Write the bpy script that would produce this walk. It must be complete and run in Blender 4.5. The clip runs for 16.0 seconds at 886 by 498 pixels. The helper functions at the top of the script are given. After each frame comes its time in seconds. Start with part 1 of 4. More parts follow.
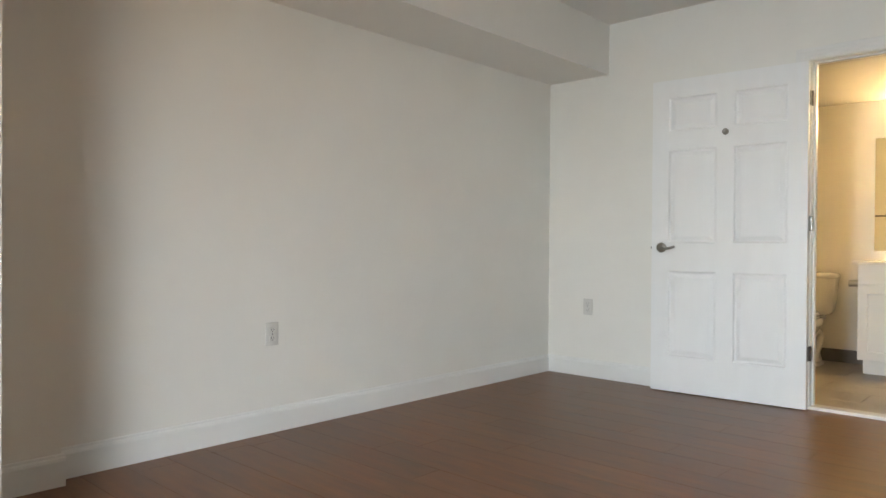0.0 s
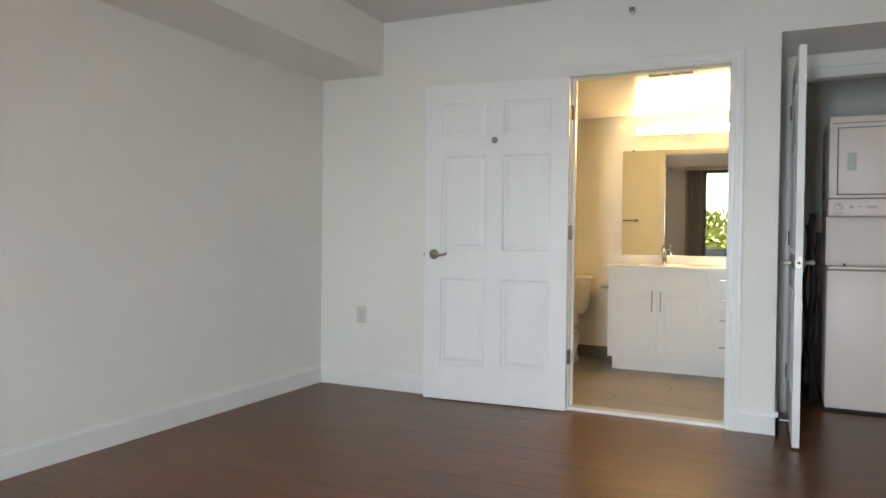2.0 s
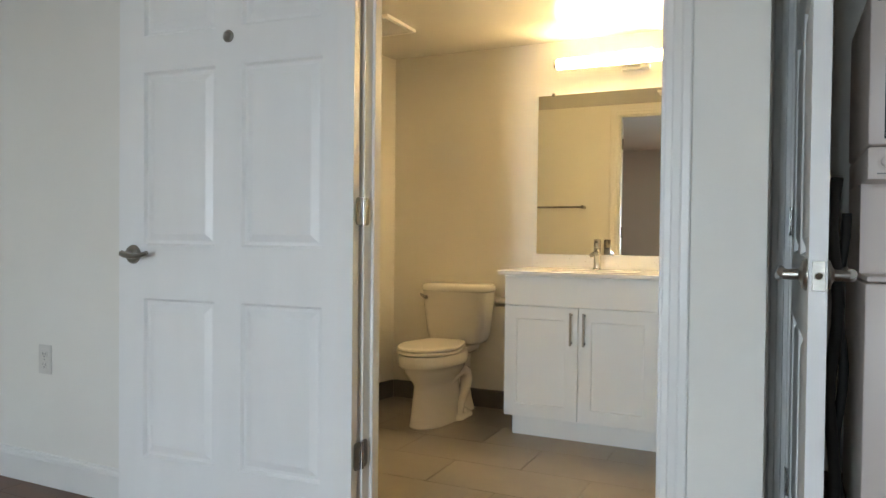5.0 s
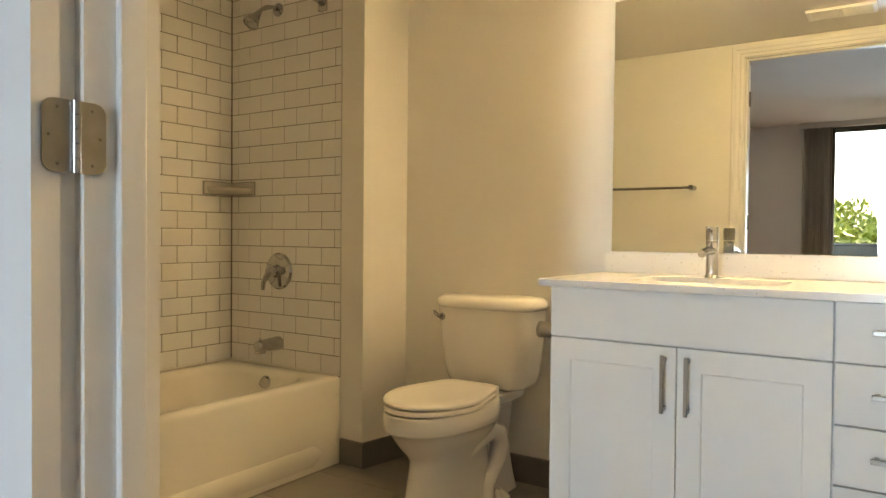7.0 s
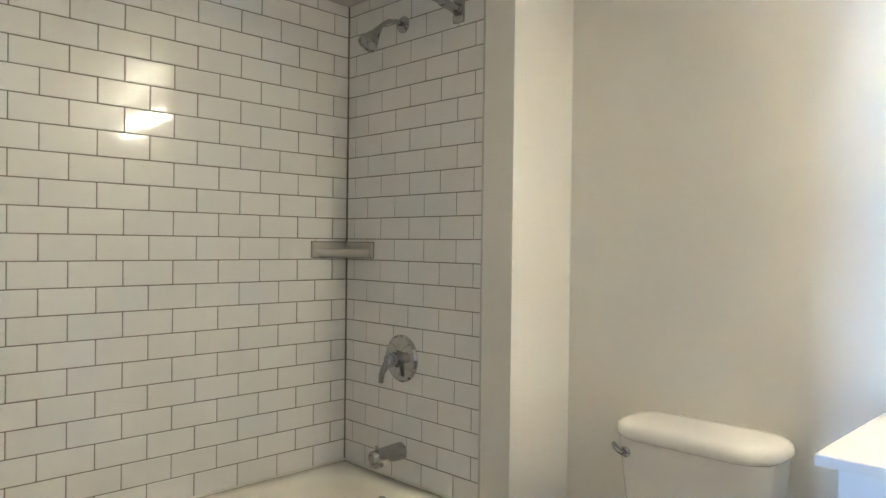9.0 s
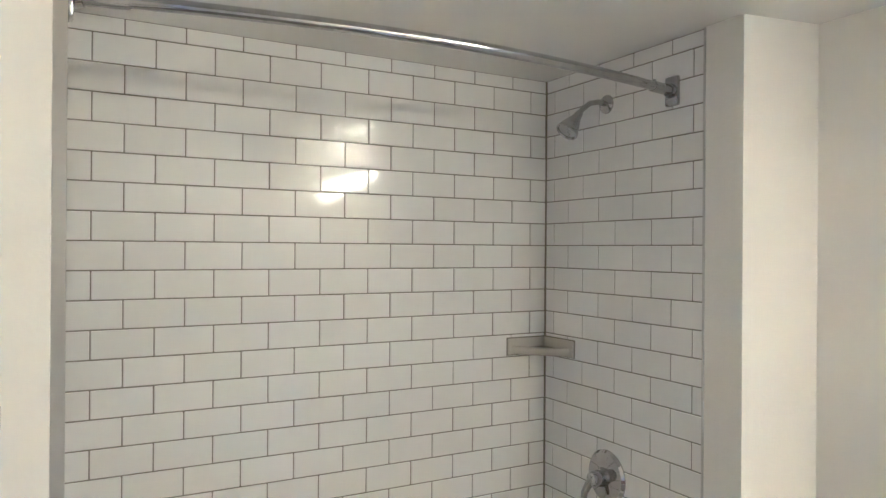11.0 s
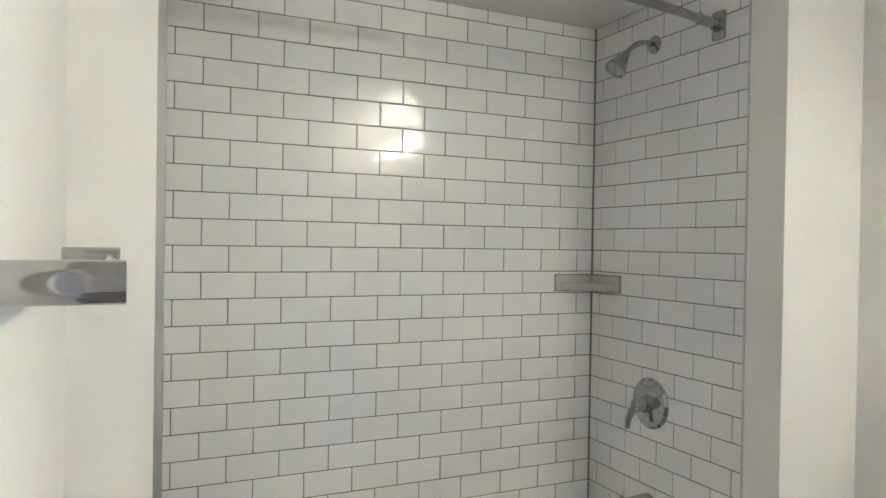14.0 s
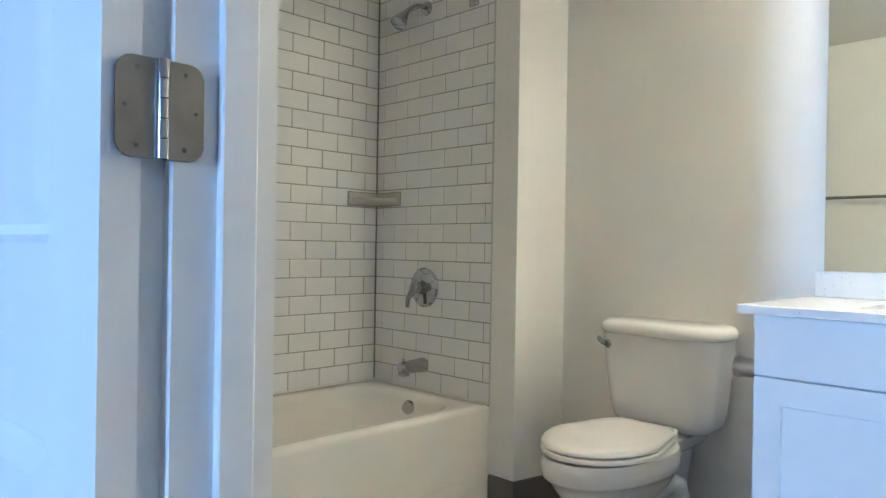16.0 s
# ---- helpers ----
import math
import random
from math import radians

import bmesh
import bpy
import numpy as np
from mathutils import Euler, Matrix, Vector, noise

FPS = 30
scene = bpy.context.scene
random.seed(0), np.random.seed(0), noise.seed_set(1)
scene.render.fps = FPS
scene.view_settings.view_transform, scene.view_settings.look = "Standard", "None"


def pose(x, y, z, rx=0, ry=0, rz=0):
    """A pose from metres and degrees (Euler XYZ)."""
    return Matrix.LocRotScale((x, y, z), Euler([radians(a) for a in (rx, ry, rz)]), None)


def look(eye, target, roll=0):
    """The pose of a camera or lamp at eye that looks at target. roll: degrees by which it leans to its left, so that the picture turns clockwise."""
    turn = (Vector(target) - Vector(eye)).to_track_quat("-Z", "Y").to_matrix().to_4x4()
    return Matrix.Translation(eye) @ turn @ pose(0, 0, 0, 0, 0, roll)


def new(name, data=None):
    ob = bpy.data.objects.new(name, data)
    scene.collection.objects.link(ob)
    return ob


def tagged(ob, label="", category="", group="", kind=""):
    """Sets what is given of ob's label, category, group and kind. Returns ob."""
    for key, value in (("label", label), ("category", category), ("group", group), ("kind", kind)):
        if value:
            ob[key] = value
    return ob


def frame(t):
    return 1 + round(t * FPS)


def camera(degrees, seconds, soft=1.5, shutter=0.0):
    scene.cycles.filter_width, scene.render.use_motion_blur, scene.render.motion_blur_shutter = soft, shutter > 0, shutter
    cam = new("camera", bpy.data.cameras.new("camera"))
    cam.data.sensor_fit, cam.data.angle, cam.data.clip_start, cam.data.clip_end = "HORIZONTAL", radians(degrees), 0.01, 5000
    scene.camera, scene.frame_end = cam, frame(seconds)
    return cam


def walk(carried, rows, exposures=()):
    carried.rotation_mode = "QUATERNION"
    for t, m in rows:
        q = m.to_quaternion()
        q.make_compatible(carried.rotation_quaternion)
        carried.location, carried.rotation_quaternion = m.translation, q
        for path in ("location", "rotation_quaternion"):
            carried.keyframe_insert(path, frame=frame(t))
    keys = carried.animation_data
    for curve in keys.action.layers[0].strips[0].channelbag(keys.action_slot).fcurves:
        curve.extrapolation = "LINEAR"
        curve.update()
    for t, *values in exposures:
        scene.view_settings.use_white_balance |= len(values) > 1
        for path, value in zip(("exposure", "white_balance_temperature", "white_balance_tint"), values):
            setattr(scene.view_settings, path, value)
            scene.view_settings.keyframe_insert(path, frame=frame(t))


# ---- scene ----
cam = camera(64.3, 16.0)
PATH = [
    (0, (0.071, -0.051, 0.948), (-1.289, 1.417, 0.932), 0.4),
    (0.5, (0.1, -0.029, 0.962), (-1.221, 1.473, 0.941), 0.2),
    (1, (0.109, -0.006, 0.986), (-1.092, 1.593, 0.959), 0.3),
    (1.5, (0.061, 0.07, 1.011), (-0.991, 1.771, 0.978), 0.5),
    (2, (-0.016, 0.197, 1.035), (-0.869, 2.006, 1.004), 0.7),
    (2.5, (-0.052, 0.468, 1.031), (-0.781, 2.33, 0.994), 0.6),
    (3, (-0.04, 0.828, 1.101), (-0.733, 2.703, 1.059), 0.5),
    (3.2, (-0.049, 0.981, 1.124), (-0.737, 2.858, 1.064), 0.5),
    (5.3, (0.019, 2.773, 0.996), (-0.876, 4.561, 0.963), 0.5),
    (5.5, (0.007, 2.936, 0.998), (-0.915, 4.71, 0.962), 0.4),
    (6, (-0.068, 3.306, 0.984), (-1.064, 5.04, 0.94), 0.5),
    (6.5, (-0.179, 3.641, 0.968), (-1.222, 5.347, 0.923), 0.5),
    (7, (-0.306, 3.925, 0.966), (-1.422, 5.584, 0.925), 0.5),
    (7.5, (-0.453, 4.126, 0.962), (-1.655, 5.724, 0.928), 0.6),
    (8, (-0.587, 4.293, 1.016), (-1.852, 5.842, 0.985), 0.6),
    (8.5, (-0.721, 4.43, 1.103), (-2.041, 5.932, 1.084), 0.6),
    (9, (-0.837, 4.505, 1.198), (-2.256, 5.914, 1.184), 0.7),
    (9.5, (-0.896, 4.561, 1.302), (-2.421, 5.856, 1.293), 0.7),
    (10, (-0.956, 4.609, 1.387), (-2.558, 5.807, 1.399), 0.8),
    (10.2, (-0.968, 4.628, 1.418), (-2.605, 5.777, 1.433), 0.7),
    (12.3, (-1.012, 4.622, 1.541), (-2.863, 5.377, 1.516), 0.6),
    (12.5, (-1.004, 4.634, 1.532), (-2.863, 5.373, 1.509), 0.7),
    (13, (-0.977, 4.653, 1.495), (-2.843, 5.372, 1.472), 0.6),
    (13.5, (-0.942, 4.622, 1.421), (-2.803, 5.356, 1.399), 0.7),
    (14, (-0.896, 4.556, 1.309), (-2.71, 5.4, 1.291), 0.9),
    (14.5, (-0.827, 4.493, 1.209), (-2.531, 5.54, 1.195), 0.8),
    (15, (-0.723, 4.416, 1.115), (-2.322, 5.616, 1.098), 0.9),
    (15.5, (-0.629, 4.294, 1.016), (-2.149, 5.595, 1.012), 1.0),
    (16, (-0.534, 4.124, 0.963), (-1.957, 5.529, 0.959), 0.9),
]
EXPOSURES = [(0.0, 3.6, 8700, 17), (1.5, 3.42, 8400, 17), (3.0, 3.45, 8200, 16), (5.5, 3.22, 7900, 14), (7.0, 3.5, 7700, 14), (8.0, 3.78, 5850, 11), (9.0, 3.83, 4850, 13), (10.0, 3.98, 4650, 17), (12.5, 4.1, 4600, 16), (14.5, 4.0, 4480, 14), (15.0, 4.0, 4480, 13), (15.5, 3.9, 4380, 13), (16.0, 3.8, 4600, 12)]
walk(cam, [(t, look(eye, target, roll)) for t, eye, target, roll in PATH], EXPOSURES)


# ---- world and light ----
world = bpy.data.worlds.new("world")
scene.world = world
world.use_nodes = True
wn = world.node_tree.nodes
sky = wn.new("ShaderNodeTexSky")
sky.sky_type, sky.sun_disc, sky.sun_elevation, sky.sun_rotation = "NISHITA", False, radians(50), radians(160)
world.node_tree.links.new(sky.outputs[0], wn["Background"].inputs[0])
wn["Background"].inputs[1].default_value = 0.095

SUN = bpy.data.lights.new("sun", "SUN")
SUN.energy, SUN.angle, SUN.color = 3.6, radians(0.5), (1.0, 0.95, 0.87)
sun = new("sun", SUN)
sun.matrix_world = look((6, -15, 20), (0, 0, 0))

SKYLIGHT = bpy.data.lights.new("window_daylight", "AREA")
SKYLIGHT.shape, SKYLIGHT.size, SKYLIGHT.size_y, SKYLIGHT.energy, SKYLIGHT.color = "RECTANGLE", 0.48, 1.9, 6.5, (0.52, 0.75, 1.0)
SKYLIGHT.spread = radians(120)
daylight = new("window_daylight", SKYLIGHT)
daylight.matrix_world = look((-0.46, -1.06, 1.12), (-0.66, 3.0, -0.75))

# ---- materials ----
def material(name, color, rough=0.5, metal=0.0, spec=0.5, coat=0.0):
    m = bpy.data.materials.new(name)
    m.use_nodes = True
    b = m.node_tree.nodes["Principled BSDF"]
    b.inputs["Base Color"].default_value = (*color, 1)
    b.inputs["Roughness"].default_value = rough
    b.inputs["Metallic"].default_value = metal
    b.inputs["Specular IOR Level"].default_value = spec
    b.inputs["Coat Weight"].default_value = coat
    return m


def nodes_of(m):
    t = m.node_tree
    return t.nodes, t.links, t.nodes["Principled BSDF"]


def mottled(m, dark, light, scale, amount=1.0, detail=4.0, bump=0.0, bump_scale=200.0, rough=None, stretch=(1, 1, 1), per_object=0.0):
    """Colour between two tones by noise at two scales, with fine relief and uneven gloss."""
    n, l, b = nodes_of(m)
    co = n.new("ShaderNodeTexCoord")
    mp = n.new("ShaderNodeMapping")
    mp.inputs["Scale"].default_value = stretch
    l.new(co.outputs["Object"], mp.inputs[0])
    a = n.new("ShaderNodeTexNoise")
    a.inputs["Scale"].default_value, a.inputs["Detail"].default_value = scale, detail
    l.new(mp.outputs[0], a.inputs["Vector"])
    r = n.new("ShaderNodeValToRGB")
    r.color_ramp.elements[0].color, r.color_ramp.elements[1].color = (*dark, 1), (*light, 1)
    r.color_ramp.elements[0].position, r.color_ramp.elements[1].position = 0.3, 0.7
    l.new(a.outputs[0], r.inputs[0])
    out = r.outputs[0]
    if per_object:
        oi = n.new("ShaderNodeObjectInfo")
        hs = n.new("ShaderNodeHueSaturation")
        mr = n.new("ShaderNodeMapRange")
        mr.inputs["To Min"].default_value, mr.inputs["To Max"].default_value = 1 - per_object, 1 + per_object
        l.new(oi.outputs["Random"], mr.inputs[0])
        l.new(mr.outputs[0], hs.inputs["Value"])
        l.new(out, hs.inputs["Color"])
        out = hs.outputs[0]
    l.new(out, b.inputs["Base Color"])
    if bump:
        f = n.new("ShaderNodeTexNoise")
        f.inputs["Scale"].default_value, f.inputs["Detail"].default_value = bump_scale, 3.0
        l.new(mp.outputs[0], f.inputs["Vector"])
        bp = n.new("ShaderNodeBump")
        bp.inputs["Strength"].default_value, bp.inputs["Distance"].default_value = bump, 0.002
        l.new(f.outputs[0], bp.inputs["Height"])
        l.new(bp.outputs[0], b.inputs["Normal"])
    if rough:
        q = n.new("ShaderNodeMapRange")
        q.inputs["To Min"].default_value, q.inputs["To Max"].default_value = rough
        l.new(a.outputs[0], q.inputs[0])
        l.new(q.outputs[0], b.inputs["Roughness"])
    return m


PAINT = mottled(material("wall_paint", (0.81, 0.79, 0.74), 0.6), (0.795, 0.775, 0.725), (0.825, 0.805, 0.755), 1.7, bump=0.25, bump_scale=140, rough=(0.5, 0.66))
CEIL = mottled(material("ceiling_paint", (0.78, 0.765, 0.73), 0.85), (0.765, 0.75, 0.715), (0.795, 0.78, 0.745), 2.1, bump=0.3, bump_scale=160)
BCEIL = mottled(material("semi_gloss_ceiling_paint", (0.78, 0.765, 0.73), 0.21), (0.765, 0.75, 0.715), (0.795, 0.78, 0.745), 2.1, bump=0.04, bump_scale=30)
TRIM = mottled(material("trim_paint", (0.79, 0.783, 0.76), 0.35), (0.775, 0.768, 0.745), (0.805, 0.798, 0.775), 3.0, bump=0.08, bump_scale=90, rough=(0.28, 0.42))
DOORP = mottled(material("door_paint", (0.84, 0.84, 0.83), 0.4), (0.825, 0.825, 0.815), (0.855, 0.855, 0.845), 2.5, bump=0.12, bump_scale=60, rough=(0.32, 0.46), stretch=(4, 4, 0.6))
TILE = mottled(material("white_glazed_tile", (0.82, 0.81, 0.785), 0.1), (0.80, 0.79, 0.765), (0.84, 0.83, 0.805), 6.0, bump=0.10, bump_scale=15, rough=(0.06, 0.12), per_object=0.025)
GROUT = mottled(material("tile_grout", (0.22, 0.205, 0.18), 0.9), (0.195, 0.18, 0.156), (0.25, 0.233, 0.205), 9.0, bump=0.3)
TUBM = mottled(material("tub_enamel", (0.80, 0.77, 0.69), 0.15), (0.79, 0.76, 0.68), (0.81, 0.78, 0.70), 2.0, rough=(0.10, 0.2))
PORC = mottled(material("porcelain", (0.83, 0.81, 0.775), 0.08), (0.82, 0.80, 0.765), (0.84, 0.82, 0.785), 3.0, rough=(0.05, 0.11))
SEATM = mottled(material("seat_plastic", (0.83, 0.80, 0.755), 0.25), (0.82, 0.79, 0.745), (0.84, 0.81, 0.765), 4.0, rough=(0.2, 0.3))
CHROME = mottled(material("chrome", (0.45, 0.445, 0.44), 0.08, 1.0), (0.41, 0.405, 0.40), (0.49, 0.485, 0.48), 30, rough=(0.03, 0.09))
NICKEL = mottled(material("brushed_nickel", (0.34, 0.315, 0.285), 0.3, 1.0), (0.31, 0.287, 0.258), (0.37, 0.343, 0.312), 60, rough=(0.24, 0.38), stretch=(1, 1, 8))
HINGEM = mottled(material("satin_hinge_steel", (0.26, 0.255, 0.245), 0.36, 1.0), (0.24, 0.235, 0.225), (0.28, 0.275, 0.265), 40, rough=(0.32, 0.42))
DARK = material("dark_gap", (0.02, 0.02, 0.02), 0.6)
CAB = mottled(material("cabinet_lacquer", (0.78, 0.79, 0.79), 0.35), (0.77, 0.78, 0.78), (0.79, 0.80, 0.80), 2.0, bump=0.04, bump_scale=70, rough=(0.3, 0.42))
MIRROR = material("mirror_silver", (0.80, 0.82, 0.79), 0.0, 1.0)
SATIN = material("satin_edge_metal", (0.55, 0.54, 0.52), 0.3, 1.0)
APPL = mottled(material("appliance_enamel", (0.87, 0.74, 0.68), 0.35), (0.86, 0.73, 0.67), (0.88, 0.75, 0.69), 2.0, rough=(0.34, 0.46))
BASEG = mottled(material("grey_tile_skirting", (0.16, 0.145, 0.13), 0.5), (0.14, 0.125, 0.112), (0.18, 0.165, 0.15), 7.0, bump=0.1)
FTILE = mottled(material("grey_floor_tile", (0.27, 0.245, 0.215), 0.4), (0.24, 0.218, 0.19), (0.30, 0.272, 0.24), 4.5, detail=8, bump=0.12, bump_scale=60, rough=(0.3, 0.48), per_object=0.03)
FGROUT = mottled(material("floor_grout", (0.28, 0.255, 0.22), 0.9), (0.26, 0.237, 0.205), (0.30, 0.275, 0.237), 9.0, bump=0.3)
PLANK = mottled(material("brown_vinyl_plank", (0.16, 0.07, 0.03), 0.4, spec=0.35), (0.112, 0.039, 0.0125), (0.200, 0.075, 0.025), 3.2, detail=7, bump=0.12, bump_scale=30, rough=(0.26, 0.40), stretch=(0.9, 7, 1), per_object=0.10)
QUARTZ = material("speckled_quartz", (0.80, 0.79, 0.77), 0.2)
qn, ql, qb = nodes_of(QUARTZ)
qv = qn.new("ShaderNodeTexVoronoi")
qv.inputs["Scale"].default_value = 90.0
qc = qn.new("ShaderNodeTexCoord")
ql.new(qc.outputs["Object"], qv.inputs["Vector"])
qr = qn.new("ShaderNodeValToRGB")
qr.color_ramp.elements[0].position, qr.color_ramp.elements[1].position = 0.10, 0.16
qr.color_ramp.elements[0].color, qr.color_ramp.elements[1].color = (0.30, 0.24, 0.18, 1), (0.80, 0.79, 0.77, 1)
ql.new(qv.outputs["Distance"], qr.inputs[0])
qw = qn.new("ShaderNodeSeparateColor")
ql.new(qv.outputs["Color"], qw.inputs[0])
qg = qn.new("ShaderNodeMath")
qg.operation = "GREATER_THAN"
qg.inputs[1].default_value = 0.30
ql.new(qw.outputs[0], qg.inputs[0])
qm = qn.new("ShaderNodeMix")
qm.data_type = "RGBA"
ql.new(qg.outputs[0], qm.inputs["Factor"])
ql.new(qr.outputs[0], qm.inputs["A"])
qm.inputs["B"].default_value = (0.80, 0.79, 0.77, 1)
ql.new(qm.outputs["Result"], qb.inputs["Base Color"])
BLIND = mottled(material("vertical_blind_vinyl", (0.62, 0.58, 0.52), 0.6), (0.58, 0.54, 0.48), (0.66, 0.62, 0.56), 3.0)
FRAME = material("bronze_window_frame", (0.10, 0.09, 0.08), 0.4, 0.3)
LAMP = material("lamp_diffuser", (0.9, 0.88, 0.8), 0.4)
nodes_of(LAMP)[2].inputs["Emission Color"].default_value = (1.0, 0.75, 0.38, 1)
nodes_of(LAMP)[2].inputs["Emission Strength"].default_value = 11.0
GLASS = bpy.data.materials.new("window_glass")
GLASS.use_nodes = True
gb = GLASS.node_tree.nodes["Principled BSDF"]
gb.inputs["Transmission Weight"].default_value, gb.inputs["Roughness"].default_value, gb.inputs["IOR"].default_value = 1.0, 0.0, 1.02


# ---- mesh helpers ----
def put_mesh(name, bm, mat, parent=None, smooth=None):
    bmesh.ops.recalc_face_normals(bm, faces=bm.faces)
    me = bpy.data.meshes.new(name)
    bm.to_mesh(me)
    bm.free()
    me.materials.append(mat)
    if smooth is not None:
        me.polygons.foreach_set("use_smooth", [True] * len(me.polygons))
        me.set_sharp_from_angle(angle=radians(smooth))
    ob = new(name, me)
    ob.parent = parent
    return ob


def part(name, bm, mat, parent, label="", smooth=None):
    """One mesh under a thing; the mesh is given in the thing's own coordinates."""
    return tagged(put_mesh(name, bm, mat, parent, smooth), label)


def thing(name, label, category, at=(0, 0, 0), group="", turn=0.0):
    ob = new(name)
    ob.empty_display_size = 0.1
    ob.matrix_basis = pose(*at, 0, 0, turn)
    return tagged(ob, label, category, group)


def struct(name, bm, mat, label="", category="wall", smooth=None):
    return tagged(put_mesh(name, bm, mat, None, smooth), label, category, "", "structure")


def box(bm, x0, y0, z0, x1, y1, z1, bevel=0.0, seg=1):
    r = bmesh.ops.create_cube(bm, size=1)
    vs = r["verts"]
    for v in vs:
        v.co = Vector(((x0 + x1) / 2 + v.co.x * (x1 - x0), (y0 + y1) / 2 + v.co.y * (y1 - y0), (z0 + z1) / 2 + v.co.z * (z1 - z0)))
    if bevel:
        es = {e for v in vs for e in v.link_edges}
        bmesh.ops.bevel(bm, geom=list(es), offset=bevel, segments=seg, affect="EDGES", profile=0.5)
    return bm


def boxes(*dims, bevel=0.0, seg=1):
    bm = bmesh.new()
    for d in dims:
        box(bm, *d, bevel=bevel, seg=seg)
    return bm


def rod(bm, a, b, r0, r1=None, seg=20, caps=True):
    """A round bar from a to b."""
    a, b = Vector(a), Vector(b)
    m = Matrix.Translation((a + b) / 2) @ (b - a).to_track_quat("Z", "Y").to_matrix().to_4x4()
    bmesh.ops.create_cone(bm, cap_ends=caps, segments=seg, radius1=r0, radius2=r0 if r1 is None else r1, depth=(b - a).length, matrix=m)
    return bm


def spin_profile(bm, profile, m, seg=28):
    """A turned shape: profile of (radius, height) about the z axis of m."""
    rings = []
    for r, h in profile:
        if r < 1e-5:
            rings.append([bm.verts.new(m @ Vector((0, 0, h)))])
        else:
            rings.append([bm.verts.new(m @ Vector((r * math.cos(2 * math.pi * k / seg), r * math.sin(2 * math.pi * k / seg), h))) for k in range(seg)])
    for p, q in zip(rings, rings[1:]):
        for k in range(seg):
            a, b = p[k % len(p)], p[(k + 1) % len(p)]
            c, d = q[(k + 1) % len(q)], q[k % len(q)]
            f = [v for n, v in enumerate((a, b, c, d)) if v not in (a, b, c, d)[:n]]
            if len(f) > 2:
                bm.faces.new(f)
    return bm


def tube(bm, pts, r, seg=14):
    """A round bar along a path of points."""
    pts = [Vector(p) for p in pts]
    rings = []
    for i, p in enumerate(pts):
        d = (pts[min(i + 1, len(pts) - 1)] - pts[max(i - 1, 0)]).normalized()
        q = d.to_track_quat("Z", "Y")
        rad = r[i] if isinstance(r, (list, tuple)) else r
        rings.append([bm.verts.new(p + q @ Vector((rad * math.cos(2 * math.pi * k / seg), rad * math.sin(2 * math.pi * k / seg), 0))) for k in range(seg)])
    # keep neighbouring rings aligned
    for a, b in zip(rings, rings[1:]):
        best = min(range(seg), key=lambda s: sum((a[k].co - b[(k + s) % seg].co).length for k in range(0, seg, 3)))
        b[:] = [b[(k + best) % seg] for k in range(seg)]
        for k in range(seg):
            bm.faces.new((a[k], a[(k + 1) % seg], b[(k + 1) % seg], b[k]))
    bm.faces.new(rings[0])
    bm.faces.new(rings[-1])
    return bm


def loft(bm, rings, cap=(True, True)):
    """Skin between closed rings with equal counts."""
    vs = [[bm.verts.new(p) for p in ring] for ring in rings]
    for a, b in zip(vs, vs[1:]):
        n = len(a)
        for k in range(n):
            bm.faces.new((a[k], a[(k + 1) % n], b[(k + 1) % n], b[k]))
    if cap[0]:
        bm.faces.new(vs[0])
    if cap[1]:
        bm.faces.new(vs[-1])
    return bm


def rounded(cx, cy, hx, hy, r, z, n=6):
    """A rounded rectangle ring at height z."""
    out = []
    for sx, sy, a0 in ((1, 1, 0), (-1, 1, 90), (-1, -1, 180), (1, -1, 270)):
        for k in range(n + 1):
            a = radians(a0 + 90 * k / n)
            out.append((cx + sx * (hx - r) + r * math.cos(a), cy + sy * (hy - r) + r * math.sin(a), z))
    return out


def extrude_line(bm, profile, a, b, out):
    """A moulding: profile of (proud, height) carried from a to b on the floor plan; out is the way it stands out."""
    ends = []
    for p in (a, b):
        ends.append([bm.verts.new((p[0] + out[0] * d, p[1] + out[1] * d, h)) for d, h in profile])
    n = len(profile)
    for k in range(n):
        bm.faces.new((ends[0][k], ends[0][(k + 1) % n], ends[1][(k + 1) % n], ends[1][k]))
    bm.faces.new(ends[0])
    bm.faces.new(ends[1])
    return bm


CASING = [(0.0, 0.0), (0.0, 0.009), (0.004, 0.011), (0.018, 0.011), (0.022, 0.015), (0.040, 0.016), (0.046, 0.019), (0.062, 0.019), (0.066, 0.016), (0.066, 0.0)]


def casing(bm, x0, x1, top, y, side, profile=CASING, bottom=0.0, legs=(True, True), head=True):
    """Door casing round an opening in a wall that faces y; side is -1 or 1 for the way it stands out."""
    cols = []
    for o, p in profile:
        yy = y + side * p
        cols.append([bm.verts.new(c) for c in ((x0 - o, yy, bottom), (x0 - o, yy, top + o), (x1 + o, yy, top + o), (x1 + o, yy, bottom))])
    n = len(cols)
    for i in range(n):
        a, b = cols[i], cols[(i + 1) % n]
        for k in range(3):
            if (k == 0 and not legs[0]) or (k == 1 and not head) or (k == 2 and not legs[1]):
                continue
            bm.faces.new((a[k], a[k + 1], b[k + 1], b[k]))
    return bm


BASE = [(0.0, 0.0), (0.014, 0.0), (0.014, 0.098), (0.011, 0.108), (0.006, 0.113), (0.005, 0.122), (0.0, 0.125)]

